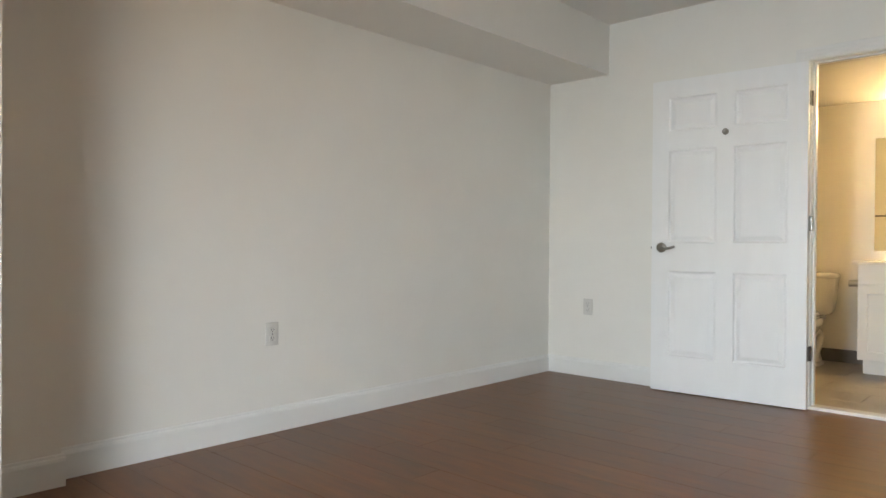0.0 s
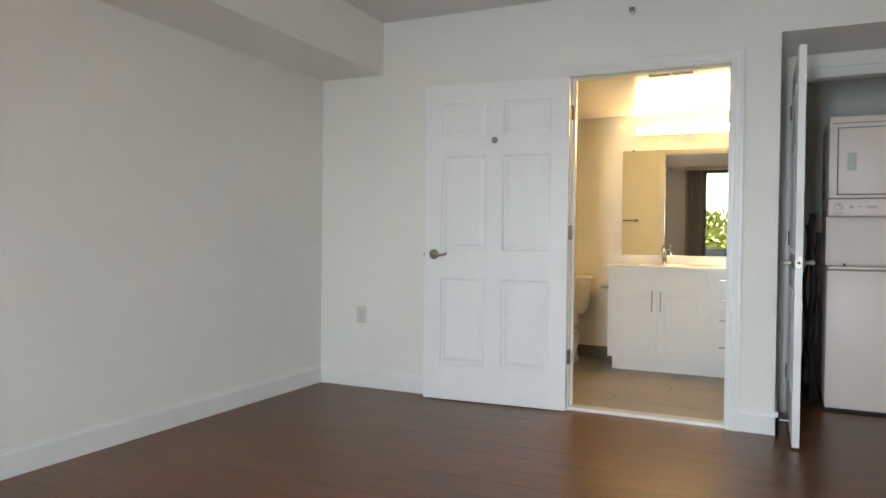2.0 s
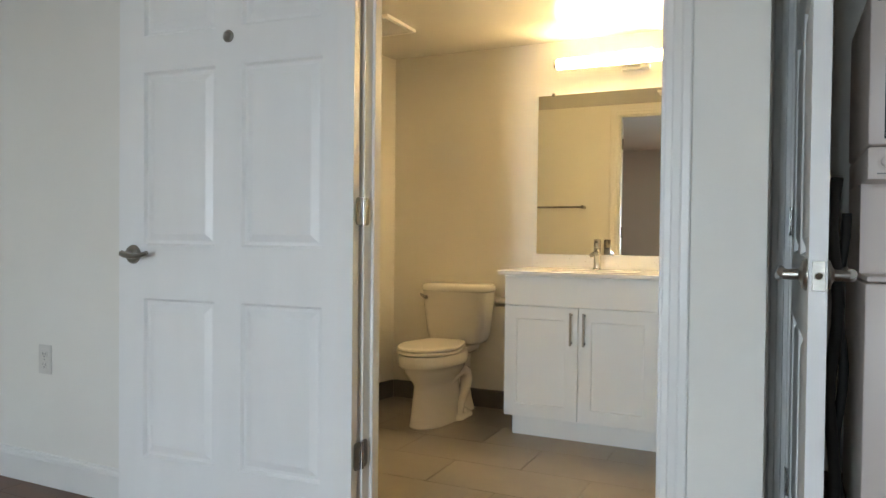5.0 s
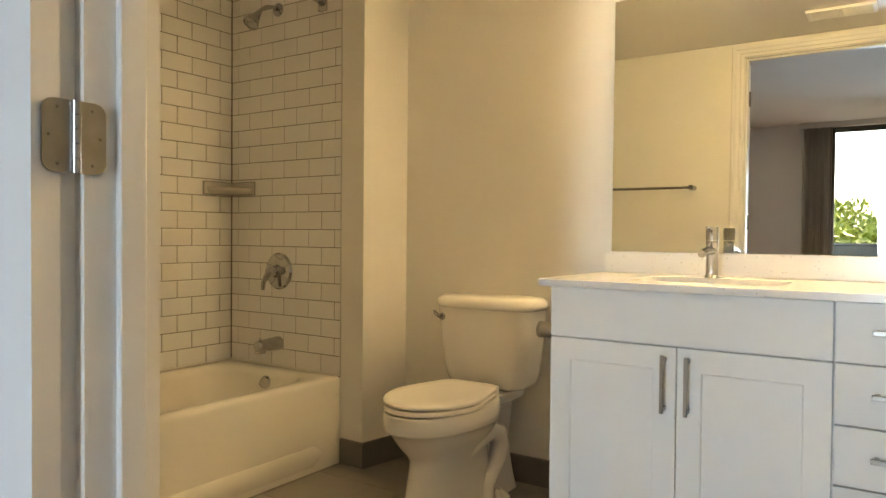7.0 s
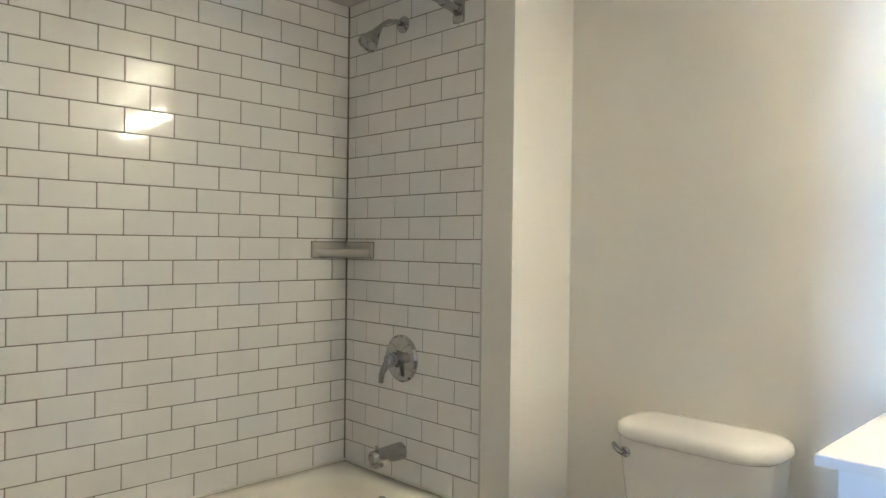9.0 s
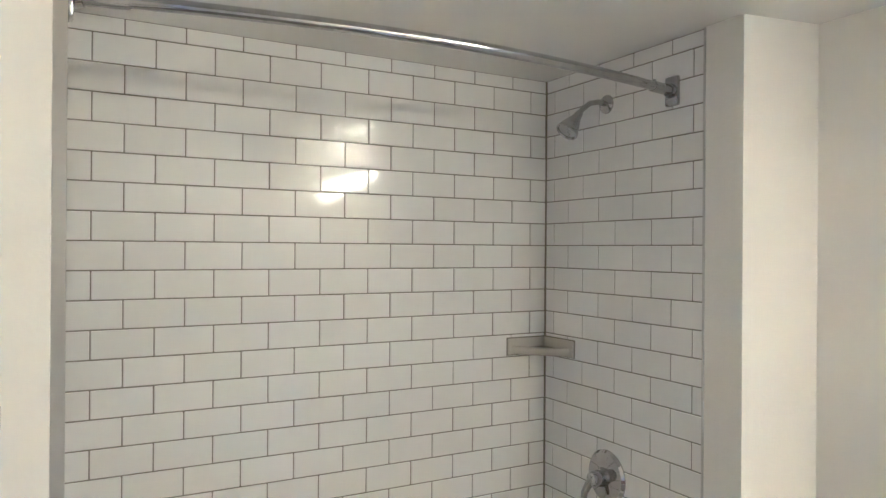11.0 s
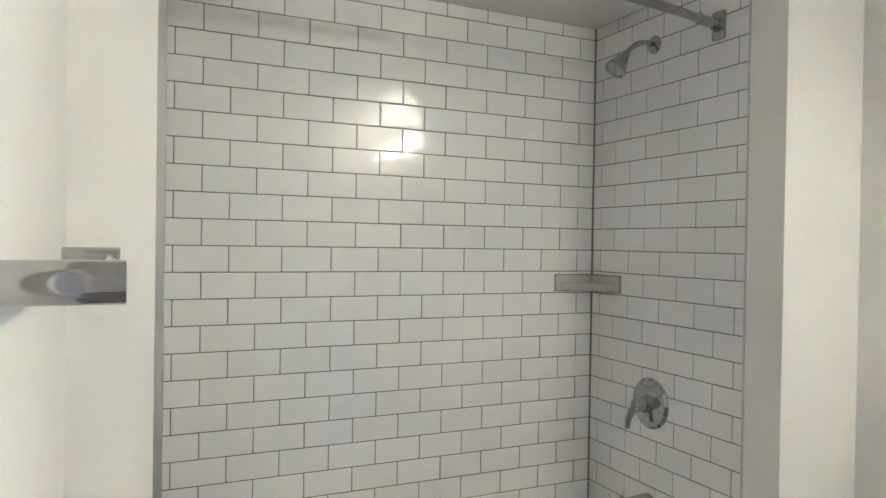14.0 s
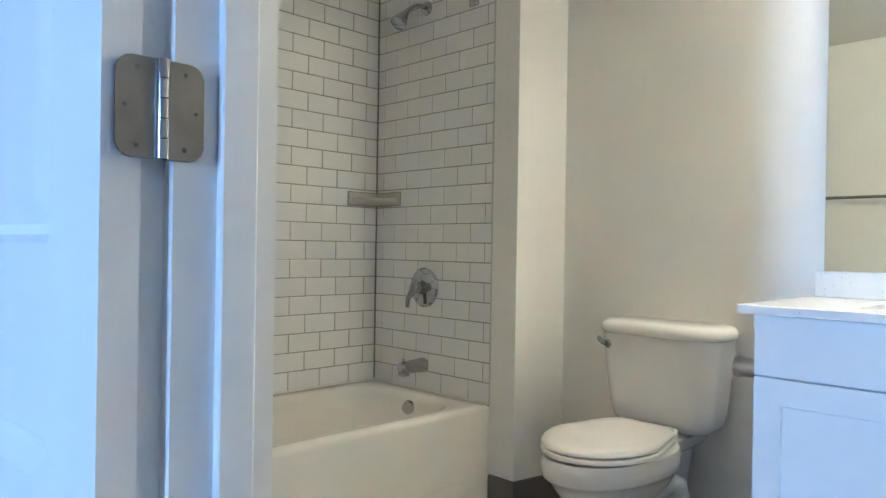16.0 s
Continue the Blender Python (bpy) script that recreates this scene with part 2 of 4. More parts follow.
# ---- plan ----
WEST, NORTH, CEILZ = -2.938, 4.370, 2.488          # bedroom faces
OPEN_L, OPEN_R, OPEN_T = -1.140, -0.250, 2.015    # bathroom doorway
BATH_S, BATH_N, BATH_E, BATH_CEIL = 4.484, 6.378, -0.150, 2.102
TUB_S, TUB_N, TUB_W, TUB_E, RIM = 4.636, 6.148, -3.015, -2.312, 0.366
FLARE = -2.147
WING = -2.188                                     # end of the short walls at the tub
END = -0.002                                      # end of the bedroom wall, at the laundry recess
CLOSET, EAST, SOUTH = 4.95, 1.75, -1.1
WALL_W = -3.0225

# ---- bedroom structure ----
struct("floor", boxes((WEST - 0.1, SOUTH - 0.1, -0.12, EAST + 0.1, 4.42, -0.006), (END - 0.01, 4.42, -0.12, EAST + 0.1, 6.0, -0.006)), DARK, "brown vinyl plank floor", "floor")
# Last box is an unseen block, added to shade the wall's near end.
struct("wall_west", boxes((WEST - 0.12, SOUTH - 0.1, 0, WEST, 4.46, CEILZ), (WEST - 0.01, 0.59, 0, WEST + 0.08, 0.944, CEILZ), (WEST - 0.01, SOUTH, 0, -2.30, 0.59, CEILZ)), PAINT, "smooth white painted bedroom wall with an added unseen shading block")
struct("wall_north", boxes((WEST, NORTH, 0, OPEN_L - 0.02, BATH_S, CEILZ), (OPEN_R + 0.02, NORTH, 0, END - 0.003, BATH_S, CEILZ), (OPEN_L - 0.02, NORTH, OPEN_T + 0.02, OPEN_R + 0.02, BATH_S, CEILZ), (END - 0.003, NORTH, 2.155, EAST, BATH_S, CEILZ)), PAINT, "white painted wall with the bathroom doorway")
struct("wall_recess", boxes((BATH_E, BATH_S, 0, END, 6.5, CEILZ)), PAINT, "white painted wall beside the laundry recess")
struct("wall_closet", boxes((END, CLOSET, 0, 0.038, CLOSET + 0.11, CEILZ), (0.95, CLOSET, 0, EAST, CLOSET + 0.11, CEILZ), (0.038, CLOSET, 2.035, 0.95, CLOSET + 0.11, CEILZ)), PAINT, "white painted wall round the laundry closet")
struct("wall_closet_back", boxes((END, 6.0, 0, 1.3, 6.1, CEILZ), (1.2, CLOSET + 0.11, 0, 1.3, 6.0, CEILZ)), PAINT, "painted inside walls of the laundry closet")
struct("recess_ceiling", boxes((END, BATH_S, 2.155, EAST, CLOSET, 2.3)), CEIL, "painted lowered ceiling of the recess", "ceiling")
struct("closet_ceiling", boxes((END, CLOSET + 0.11, 2.4, 1.2, 6.0, 2.5)), CEIL, "painted closet ceiling", "ceiling")
struct("wall_east", boxes((EAST, SOUTH - 0.1, 0, EAST + 0.12, CLOSET, CEILZ)), PAINT, "white painted bedroom wall")
struct("ceiling", boxes((WEST - 0.12, SOUTH - 0.1, CEILZ, EAST + 0.12, 4.6, CEILZ + 0.12)), CEIL, "white painted bedroom ceiling", "ceiling")
struct("soffit", boxes((WEST, 0.59, 2.138, -2.447, NORTH, CEILZ)), PAINT, "boxed white soffit under the ceiling", "soffit")
WIN_L, WIN_R, WIN_T = -1.22, -0.20, 2.43
struct("wall_south", boxes((WEST, SOUTH - 0.12, 0, WIN_L, SOUTH, CEILZ), (WIN_R, SOUTH - 0.12, 0, EAST, SOUTH, CEILZ), (WIN_L, SOUTH - 0.12, WIN_T, WIN_R, SOUTH, CEILZ)), PAINT, "white painted wall round the balcony window")

bm = bmesh.new()
extrude_line(bm, BASE, (WEST, 0.944), (WEST, NORTH - 0.014), (1, 0))
extrude_line(bm, BASE, (WEST + 0.08, 0.59), (WEST + 0.08, 0.957), (1, 0))
extrude_line(bm, BASE, (WEST, NORTH), (OPEN_L - 0.07, NORTH), (0, -1))
extrude_line(bm, BASE, (OPEN_R + 0.068, NORTH), (END + 0.014, NORTH), (0, -1))
extrude_line(bm, BASE, (END, NORTH - 0.014), (END, CLOSET), (1, 0))
extrude_line(bm, BASE, (EAST, SOUTH), (EAST, CLOSET), (-1, 0))
extrude_line(bm, BASE, (END, CLOSET + 0.112), (END, 6.0), (1, 0))
struct("baseboard", bm, TRIM, "white painted baseboard", "baseboard")

# doorway to the bathroom: lining with stop, casings, stone threshold
bm = boxes((OPEN_L - 0.02, NORTH + 0.019, 0, OPEN_L, BATH_S + 0.002, OPEN_T), (OPEN_R, NORTH - 0.002, 0, OPEN_R + 0.02, BATH_S + 0.002, OPEN_T), (OPEN_L - 0.02, NORTH - 0.002, OPEN_T, OPEN_R + 0.02, BATH_S + 0.002, OPEN_T + 0.02))
for d in ((OPEN_L, NORTH + 0.059, 0.01, OPEN_L + 0.011, NORTH + 0.096, OPEN_T), (OPEN_R - 0.011, NORTH + 0.05, 0.01, OPEN_R, NORTH + 0.088, OPEN_T), (OPEN_L + 0.011, NORTH + 0.05, OPEN_T - 0.011, OPEN_R - 0.011, NORTH + 0.088, OPEN_T)):
    box(bm, *d, bevel=0.002)
struct("door_lining", bm, TRIM, "white painted door lining of the bathroom", "door frame")
bm = bmesh.new()
casing(bm, OPEN_L - 0.018, OPEN_R + 0.005, OPEN_T + 0.005, NORTH, -1, legs=(False, True))
casing(bm, OPEN_L - 0.018, OPEN_R + 0.005, OPEN_T + 0.005, NORTH, -1, profile=[(o, p * 0.3) for o, p in CASING], legs=(True, False), head=False)
casing(bm, OPEN_L - 0.005, OPEN_R + 0.005, OPEN_T + 0.003, BATH_S, 1, profile=[(o, p * 1.2) for o, p in CASING])
struct("trim_bathroom_door", bm, TRIM, "white moulded casing round the bathroom doorway", "trim")
struct("threshold", boxes((OPEN_L, 4.388, -0.01, OPEN_R, 4.483, 0.018), bevel=0.004), QUARTZ, "pale stone threshold in the bathroom doorway", "threshold")

# laundry closet doorway
bm = boxes((0.038, CLOSET - 0.002, 0, 0.058, CLOSET + 0.112, 2.015), (0.93, CLOSET - 0.002, 0, 0.95, CLOSET + 0.112, 2.015), (0.038, CLOSET - 0.002, 2.015, 0.95, CLOSET + 0.112, 2.035), (0.058, CLOSET + 0.045, 0, 0.069, CLOSET + 0.08, 2.015))
struct("door_lining_closet", bm, TRIM, "white painted lining of the laundry doorway", "door frame")
bm = bmesh.new()
casing(bm, 0.053, 0.935, 2.02, CLOSET, -1, profile=[(o * 0.8, p) for o, p in CASING])
struct("trim_closet_door", bm, TRIM, "white moulded casing round the laundry doorway", "trim")

# ---- bathroom structure ----
struct("bathroom_floor", boxes((-3.1, 4.472, -0.12, BATH_E, 6.5, -0.004)), FGROUT, "grey-beige tiled bathroom floor", "floor")
struct("wall_bath_west", boxes((-3.14, 4.46, 0, TUB_W - 0.0021, 6.5, CEILZ)), GROUT, "white tiled wall along the tub")
struct("wall_bath_north", boxes((WING, BATH_N, 0, BATH_E, 6.5, CEILZ)), PAINT, "smooth cream-white bathroom wall")
bm = boxes((TUB_E, 6.138, 0, WING, 6.5, BATH_CEIL))
loft(bm, [[(WING - 0.004, 6.1385, z), (WING, 6.1385, z), (FLARE, BATH_N + 0.002, z), (WING - 0.004, BATH_N + 0.002, z)] for z in (0, BATH_CEIL)])
struct("wall_plumbing", bm, PAINT, "short painted wall beside the tub")
struct("wall_plumbing_tiled", boxes((WALL_W + 0.001, TUB_N + 0.0021, 0, TUB_E, 6.5, BATH_CEIL)), GROUT, "white tiled wall with the shower fittings")
struct("wall_tub_end", boxes((TUB_E, BATH_S, 0, WING + 0.005, 4.618, BATH_CEIL)), PAINT, "short painted wall at the foot of the tub")
struct("wall_tub_end_tiled", boxes((WALL_W + 0.001, BATH_S, 0, TUB_E, TUB_S - 0.0021, BATH_CEIL)), GROUT, "white tiled wall at the foot of the tub")
struct("bathroom_ceiling", boxes((WALL_W, BATH_S, BATH_CEIL, BATH_E, 6.5, BATH_CEIL + 0.1)), BCEIL, "white semi-gloss painted low bathroom ceiling", "ceiling")
SK = [(0.0, 0.0), (0.009, 0.0), (0.009, 0.103), (0.0, 0.106)]
bm = bmesh.new()
extrude_line(bm, SK, (FLARE + 0.009, BATH_N), (-1.23, BATH_N), (0, -1))
extrude_line(bm, SK, (WING, 6.129), (FLARE, BATH_N - 0.009), (0.985, -0.17))
extrude_line(bm, SK, (-2.305, 6.138), (WING, 6.138), (0, -1))
extrude_line(bm, SK, (WING + 0.005, BATH_S), (WING + 0.005, 4.618), (1, 0))
extrude_line(bm, SK, (WING + 0.014, BATH_S), (OPEN_L - 0.063, BATH_S), (0, 1))
struct("baseboard_bathroom", bm, BASEG, "dark grey tile skirting in the bathroom", "baseboard")
struct("tile_trim", boxes((TUB_E - 0.001, 6.135, RIM, TUB_E + 0.006, TUB_N + 0.007, BATH_CEIL - 0.001), (TUB_E - 0.004, 4.610, RIM, TUB_E + 0.008, TUB_S + 0.004, BATH_CEIL - 0.001), bevel=0.001), SATIN, "thin satin metal edge strip beside the wall tiles", "trim")


bm = boxes((TUB_W - 0.004, TUB_S, RIM - 0.002, TUB_W + 0.004, TUB_N, RIM + 0.006), (TUB_W, TUB_N - 0.004, RIM - 0.002, TUB_E, TUB_N + 0.004, RIM + 0.006), (TUB_W, TUB_S - 0.004, RIM - 0.002, TUB_E, TUB_S + 0.004, RIM + 0.006))
struct("caulk_line", bm, TUBM, "cream caulk line between tub and tiles", "trim")

# ---- doors ----
def rect_rings(x0, z0, x1, z1, steps):
    """Rings of a moulded panel: insets with depths."""
    return [[(x0 + i, d, z0 + i), (x1 - i, d, z0 + i), (x1 - i, d, z1 - i), (x0 + i, d, z1 - i)] for i, d in steps]


def hinge(parent, x, z, w=0.0):
    """A butt hinge with two rounded leaves, knuckle and screws; leaves lie in the plane x, pin at y = 0."""
    for s in (-1, 1):
        ring = lambda xx: [(xx, s * (0.003 + a), z + b) for a, b in ((0, -0.043), (0.022, -0.043), (0.028, -0.0415), (0.033, -0.037), (0.0355, -0.031), (0.0355, 0.031), (0.033, 0.037), (0.028, 0.0415), (0.022, 0.043), (0, 0.043))]
        bm = bmesh.new()
        loft(bm, [ring(x - 0.001), ring(x + 0.0018)])
        lf = part("hinge_leaf", bm, HINGEM, parent)
        for a, b in ((0.018, -0.033), (0.028, 0.0), (0.018, 0.033)):
            bm = bmesh.new()
            spin_profile(bm, [(0.0020, 0.0), (0.0018, 0.0004), (0.0010, 0.0005), (0.0008, 0.0003), (0, 0.0003)], Matrix.Translation((x + 0.0017, s * (0.003 + a), z + b)) @ Euler((0, radians(90), 0)).to_matrix().to_4x4(), 12)
            part("screw", bm, FRAME, lf)
    bm = bmesh.new()
    for k in range(5):
        rod(bm, (x + 0.005, 0, z - 0.043 + 0.0172 * k + 0.0005), (x + 0.005, 0, z - 0.043 + 0.0172 * (k + 1) - 0.0005), 0.0056, seg=16)
    part("hinge_pin", bm, CHROME, parent, smooth=40)


def six_panel(parent, w, h, th):
    """A six-panel moulded leaf in x 0..w, y 0..th, z 0..h."""
    st, ml = 0.105 * w / 0.9, 0.10 * w / 0.9
    pw = (w - 2 * st - ml) / 2
    rows = [(0.225, 0.775), (0.955, 1.55), (1.67, 1.885)]
    cols = [(st, st + pw), (st + pw + ml, w - st)]
    dims = [(0, 0, 0, st, th, h), (w - st, 0, 0, w, th, h), (st + pw, 0, 0, st + pw + ml, th, h)]
    zs = [0.0] + [v for r in rows for v in r] + [h]
    for k in range(0, len(zs), 2):
        for x0, x1 in cols:
            dims.append((x0, 0, zs[k], x1, th, zs[k + 1]))
    bm = bmesh.new()
    for d in dims:
        box(bm, *d)
    bmesh.ops.remove_doubles(bm, verts=bm.verts, dist=1e-5)
    leaf = part("leaf", bm, DOORP, parent)
    steps = [(0.0, 0.0), (0.002, 0.001), (0.009, 0.0125), (0.019, 0.0125), (0.040, 0.0035), (0.044, 0.0025)]
    for z0, z1 in rows:
        for x0, x1 in cols:
            bm = bmesh.new()
            loft(bm, rect_rings(x0, z0, x1, z1, steps), (False, True))
            loft(bm, rect_rings(x0, z0, x1, z1, [(i, th - d) for i, d in steps]), (False, True))
            part("panel", bm, DOORP, parent)
    return leaf


def lever(parent, x, z, y, side, way):
    """A lever handle on a round rose; side: the way it stands out in y, way: the way the lever points in x."""
    bm = bmesh.new()
    m = Matrix.Translation((x, y, z)) @ Euler((radians(-90 * side), 0, 0)).to_matrix().to_4x4()
    spin_profile(bm, [(0.0, 0.0), (0.033, 0.0), (0.033, 0.003), (0.029, 0.009), (0.018, 0.012), (0.012, 0.016), (0.011, 0.045), (0.0, 0.046)], m)
    h = part("door_handle", bm, NICKEL, parent, "brushed nickel lever handle", smooth=35)
    bm = bmesh.new()
    pts, rs = [], []
    for k in range(11):
        f = k / 10
        pts.append((x + way * (-0.008 + 0.112 * f), y + side * (0.046 + 0.005 * math.sin(math.pi * f)), z + 0.004 - 0.010 * math.sin(math.pi * f) + 0.004 * f * f))
        rs.append(0.0108 - 0.0035 * f)
    tube(bm, pts, rs, 12)
    part("lever", bm, NICKEL, h, smooth=50)
    return h


# bathroom door, folded right back against the bedroom wall
DW, DH, DT = 0.924, 2.0, 0.034
door = thing("door_1", "open white six-panel door swung back near the wall", "door", (OPEN_L - 0.002 - DW * math.cos(radians(4.0)), 4.3285 - DW * math.sin(radians(4.0)), 0.006), turn=4.0)
six_panel(door, DW, DH, DT)
tagged(door, kind="structure")
lever(door, 0.065, 0.925, 0.0, -1, 1)
bm = bmesh.new()
rod(bm, (-0.0015, 0.018, 0.925), (-0.0005, 0.018, 0.925), 0.012)
rod(bm, (-0.012, 0.018, 0.925), (-0.001, 0.018, 0.925), 0.008, 0.010)
part("latch", bm, NICKEL, door)
bm = bmesh.new()
spin_profile(bm, [(0, 0), (0.020, 0), (0.020, 0.004), (0.014, 0.008), (0.009, 0.006), (0, 0.005)], Matrix.Translation((DW / 2, 0, 1.640)) @ Euler((radians(90), 0, 0)).to_matrix().to_4x4())
part("peephole", bm, NICKEL, door, "small round chrome peephole", smooth=30)
for z in (0.325, 1.078, 1.80):
    hg = thing("hinge", "satin nickel butt hinge on the door jamb", "hinge", (OPEN_L + 0.0012, 4.3765, z), "door hinges")
    hinge(hg, 0.0, 0.0)

# laundry door, standing open square to its wall
cd = thing("door_2", "open white six-panel laundry door seen edge on", "door", (0.060, CLOSET - 0.022, 0.012), turn=-89.0)
six_panel(cd, 0.82, DH, DT)
tagged(cd, kind="structure")
lever(cd, 0.76, 0.92, 0.0, -1, -1)
lever(cd, 0.76, 0.92, DT, 1, -1)
bm = boxes((0.8195, 0.006, 0.89, 0.8215, 0.030, 0.95), bevel=0.0006)
pl = part("latch_plate", bm, NICKEL, cd, "satin nickel latch plate")
bm = bmesh.new()
rod(bm, (0.821, 0.018, 0.92), (0.828, 0.018, 0.92), 0.008, 0.006)
part("latch", bm, CHROME, pl)
for z in (0.26, 1.06, 1.81):
    hg = thing("hinge", "satin nickel butt hinge on the laundry door", "hinge", (0.050, CLOSET - 0.022, z), "laundry door hinges")
    hinge(hg, 0.0, 0.0)


# ---- bathroom things ----
# tub
tub = thing("bathtub", "cream-white enamelled alcove bathtub with a smooth apron", "bathtub", (0, 0, 0))
cx, cy = (TUB_W + TUB_E) / 2 + 0.002, (TUB_S + TUB_N) / 2
hx, hy = (TUB_E - TUB_W) / 2 - 0.002, (TUB_N - TUB_S) / 2 - 0.002
bm = bmesh.new()
rings = [rounded(cx, cy, hx, hy, 0.004, 0.0), rounded(cx, cy, hx, hy, 0.004, RIM - 0.018), rounded(cx, cy, hx - 0.003, hy - 0.003, 0.006, RIM - 0.006), rounded(cx, cy, hx - 0.010, hy - 0.010, 0.010, RIM),
         rounded(cx, cy, hx - 0.06, hy - 0.07, 0.16, RIM), rounded(cx, cy, hx - 0.072, hy - 0.085, 0.16, RIM - 0.006), rounded(cx, cy, hx - 0.085, hy - 0.10, 0.16, RIM - 0.03),
         rounded(cx, cy, hx - 0.115, hy - 0.15, 0.15, 0.15), rounded(cx, cy, hx - 0.14, hy - 0.20, 0.14, 0.09), rounded(cx, cy, hx - 0.19, hy - 0.26, 0.10, 0.07)]
loft(bm, rings)
part("basin", bm, TUBM, tub, smooth=50)
bm = bmesh.new()
ring = lambda xx, i: [(xx, TUB_S + 0.16 + i, 0.02 + i), (xx, TUB_N - 0.16 - i, 0.02 + i), (xx, TUB_N - 0.10 - i, 0.07), (xx, TUB_N - 0.16 - i, 0.11 - i), (xx, TUB_S + 0.16 + i, 0.11 - i), (xx, TUB_S + 0.10 + i, 0.07)]
loft(bm, [ring(TUB_E - 0.003, 0.0), ring(TUB_E + 0.004, 0.008)], (False, True))
part("apron_panel", bm, TUBM, tub, smooth=50)
bm = bmesh.new()
spin_profile(bm, [(0, 0), (0.041, 0), (0.041, 0.005), (0.035, 0.014), (0.012, 0.018), (0, 0.018)], Matrix.Translation((cx, TUB_N - 0.098, 0.300)) @ Euler((radians(90), 0, 0)).to_matrix().to_4x4())
part("overflow_plate", bm, CHROME, tub, "round chrome overflow plate", smooth=35)

# toilet
TX = -1.655
toilet = thing("toilet", "white two-piece porcelain toilet with the lid down", "toilet", (TX, BATH_N, 0))


def egg(hw, back, front, z, n=36, sq=2.3):
    """An egg-shaped ring: wide at the back, round in front; y is negative into the room."""
    out = []
    mid = (back + front) / 2 + 0.04
    for k in range(n):
        a = 2 * math.pi * k / n
        c, s = math.cos(a), math.sin(a)
        x = hw * math.copysign(abs(c) ** (2 / sq), c)
        y = mid + (back - mid if s > 0 else mid - front) * math.copysign(abs(s) ** (2 / (sq if s > 0 else 2.0)), s)
        out.append((x, y, z))
    return out




def lid_ring(g, z, n=20):
    """Round in front, sides drawn in to a straight back edge; g shrinks it."""
    out = [(0.092 - g, -0.236 - g, z), (0.125 - g, -0.290 - g * 0.5, z)]
    for k in range(n + 1):
        a = math.pi * k / n
        out.append(((0.165 - g) * math.cos(a), -0.468 - (0.220 - g) * math.sin(a), z))
    return out + [(-0.125 + g, -0.290 - g * 0.5, z), (-0.092 + g, -0.236 - g, z)]


def bowed(hx, hy, cy, bulge, z, r=0.045):
    """A rounded rectangle ring whose front face swells forward."""
    return [(x, y - (bulge * (1 - (x / hx) ** 2) if y < cy else 0.0), zz) for x, y, zz in rounded(0, cy, hx, hy, r, z, 8)]


bm = bmesh.new()
loft(bm, [egg(0.109, -0.17, -0.628, 0), egg(0.112, -0.17, -0.632, 0.008), egg(0.107, -0.175, -0.624, 0.022), egg(0.100, -0.19, -0.610, 0.11), egg(0.093, -0.205, -0.596, 0.19), egg(0.093, -0.21, -0.594, 0.212), egg(0.099, -0.21, -0.606, 0.232), egg(0.118, -0.21, -0.636, 0.262), egg(0.139, -0.205, -0.660, 0.296),
          egg(0.148, -0.2, -0.672, 0.316), egg(0.158, -0.2, -0.686, 0.322), egg(0.164, -0.2, -0.693, 0.33), egg(0.166, -0.2, -0.695, 0.35), egg(0.166, -0.2, -0.695, 0.374), egg(0.161, -0.205, -0.690, 0.385), egg(0.111, -0.25, -0.638, 0.386)])
part("bowl", bm, PORC, toilet, smooth=48)
bm = bmesh.new()
loft(bm, [bowed(0.085, 0.125, -0.16, 0.0, 0.335, 0.03), bowed(0.105, 0.135, -0.155, 0.0, 0.352, 0.03), bowed(0.112, 0.135, -0.155, 0.0, 0.386, 0.03)])
loft(bm, [rounded(0, -0.16, 0.09, 0.12, 0.03, 0.0), rounded(0, -0.16, 0.075, 0.12, 0.03, 0.05), rounded(0, -0.16, 0.05, 0.12, 0.03, 0.18), rounded(0, -0.16, 0.07, 0.125, 0.03, 0.34)])
part("shelf", bm, PORC, toilet, smooth=60)
for s in (-1, 1):
    bm = bmesh.new()
    tube(bm, [(s * 0.070, -0.40, 0.20), (s * 0.088, -0.345, 0.245), (s * 0.096, -0.285, 0.268), (s * 0.099, -0.235, 0.252), (s * 0.100, -0.212, 0.205), (s * 0.098, -0.228, 0.155), (s * 0.095, -0.262, 0.115), (s * 0.093, -0.30, 0.075), (s * 0.090, -0.31, 0.03)], [0.020, 0.028, 0.033, 0.035, 0.035, 0.032, 0.030, 0.032, 0.034], 18)
    part("trapway", bm, PORC, toilet, smooth=70)
    bm = bmesh.new()
    loft(bm, [rounded(s * 0.088, -0.27, 0.046, 0.105, 0.040, z) for z in (0.0, 0.012)] + [rounded(s * 0.086, -0.27, 0.040, 0.098, 0.036, 0.020), rounded(s * 0.080, -0.27, 0.026, 0.080, 0.024, 0.034)])
    part("foot", bm, PORC, toilet, smooth=60)
    bm = bmesh.new()
    spin_profile(bm, [(0.017, 0), (0.017, 0.014), (0.013, 0.024), (0.006, 0.029), (0, 0.030)], Matrix.Translation((s * 0.106, -0.245, 0.019)), 18)
    part("bolt_cap", bm, PORC, toilet, smooth=60)
    bm = bmesh.new()
    rod(bm, (s * 0.085, -0.085, 0.345), (s * 0.085, -0.085, 0.386), 0.0045, seg=10)
    rod(bm, (s * 0.085, -0.085, 0.376), (s * 0.085, -0.085, 0.3855), 0.013, seg=10)
    part("tank_bolt", bm, DARK, toilet, "dark bolt under the tank")
bm = bmesh.new()
loft(bm, [lid_ring(0.004, 0.3895), lid_ring(-0.001, 0.393), lid_ring(-0.001, 0.402), lid_ring(0.003, 0.406)])
part("seat", bm, SEATM, toilet, smooth=40)
bm = bmesh.new()
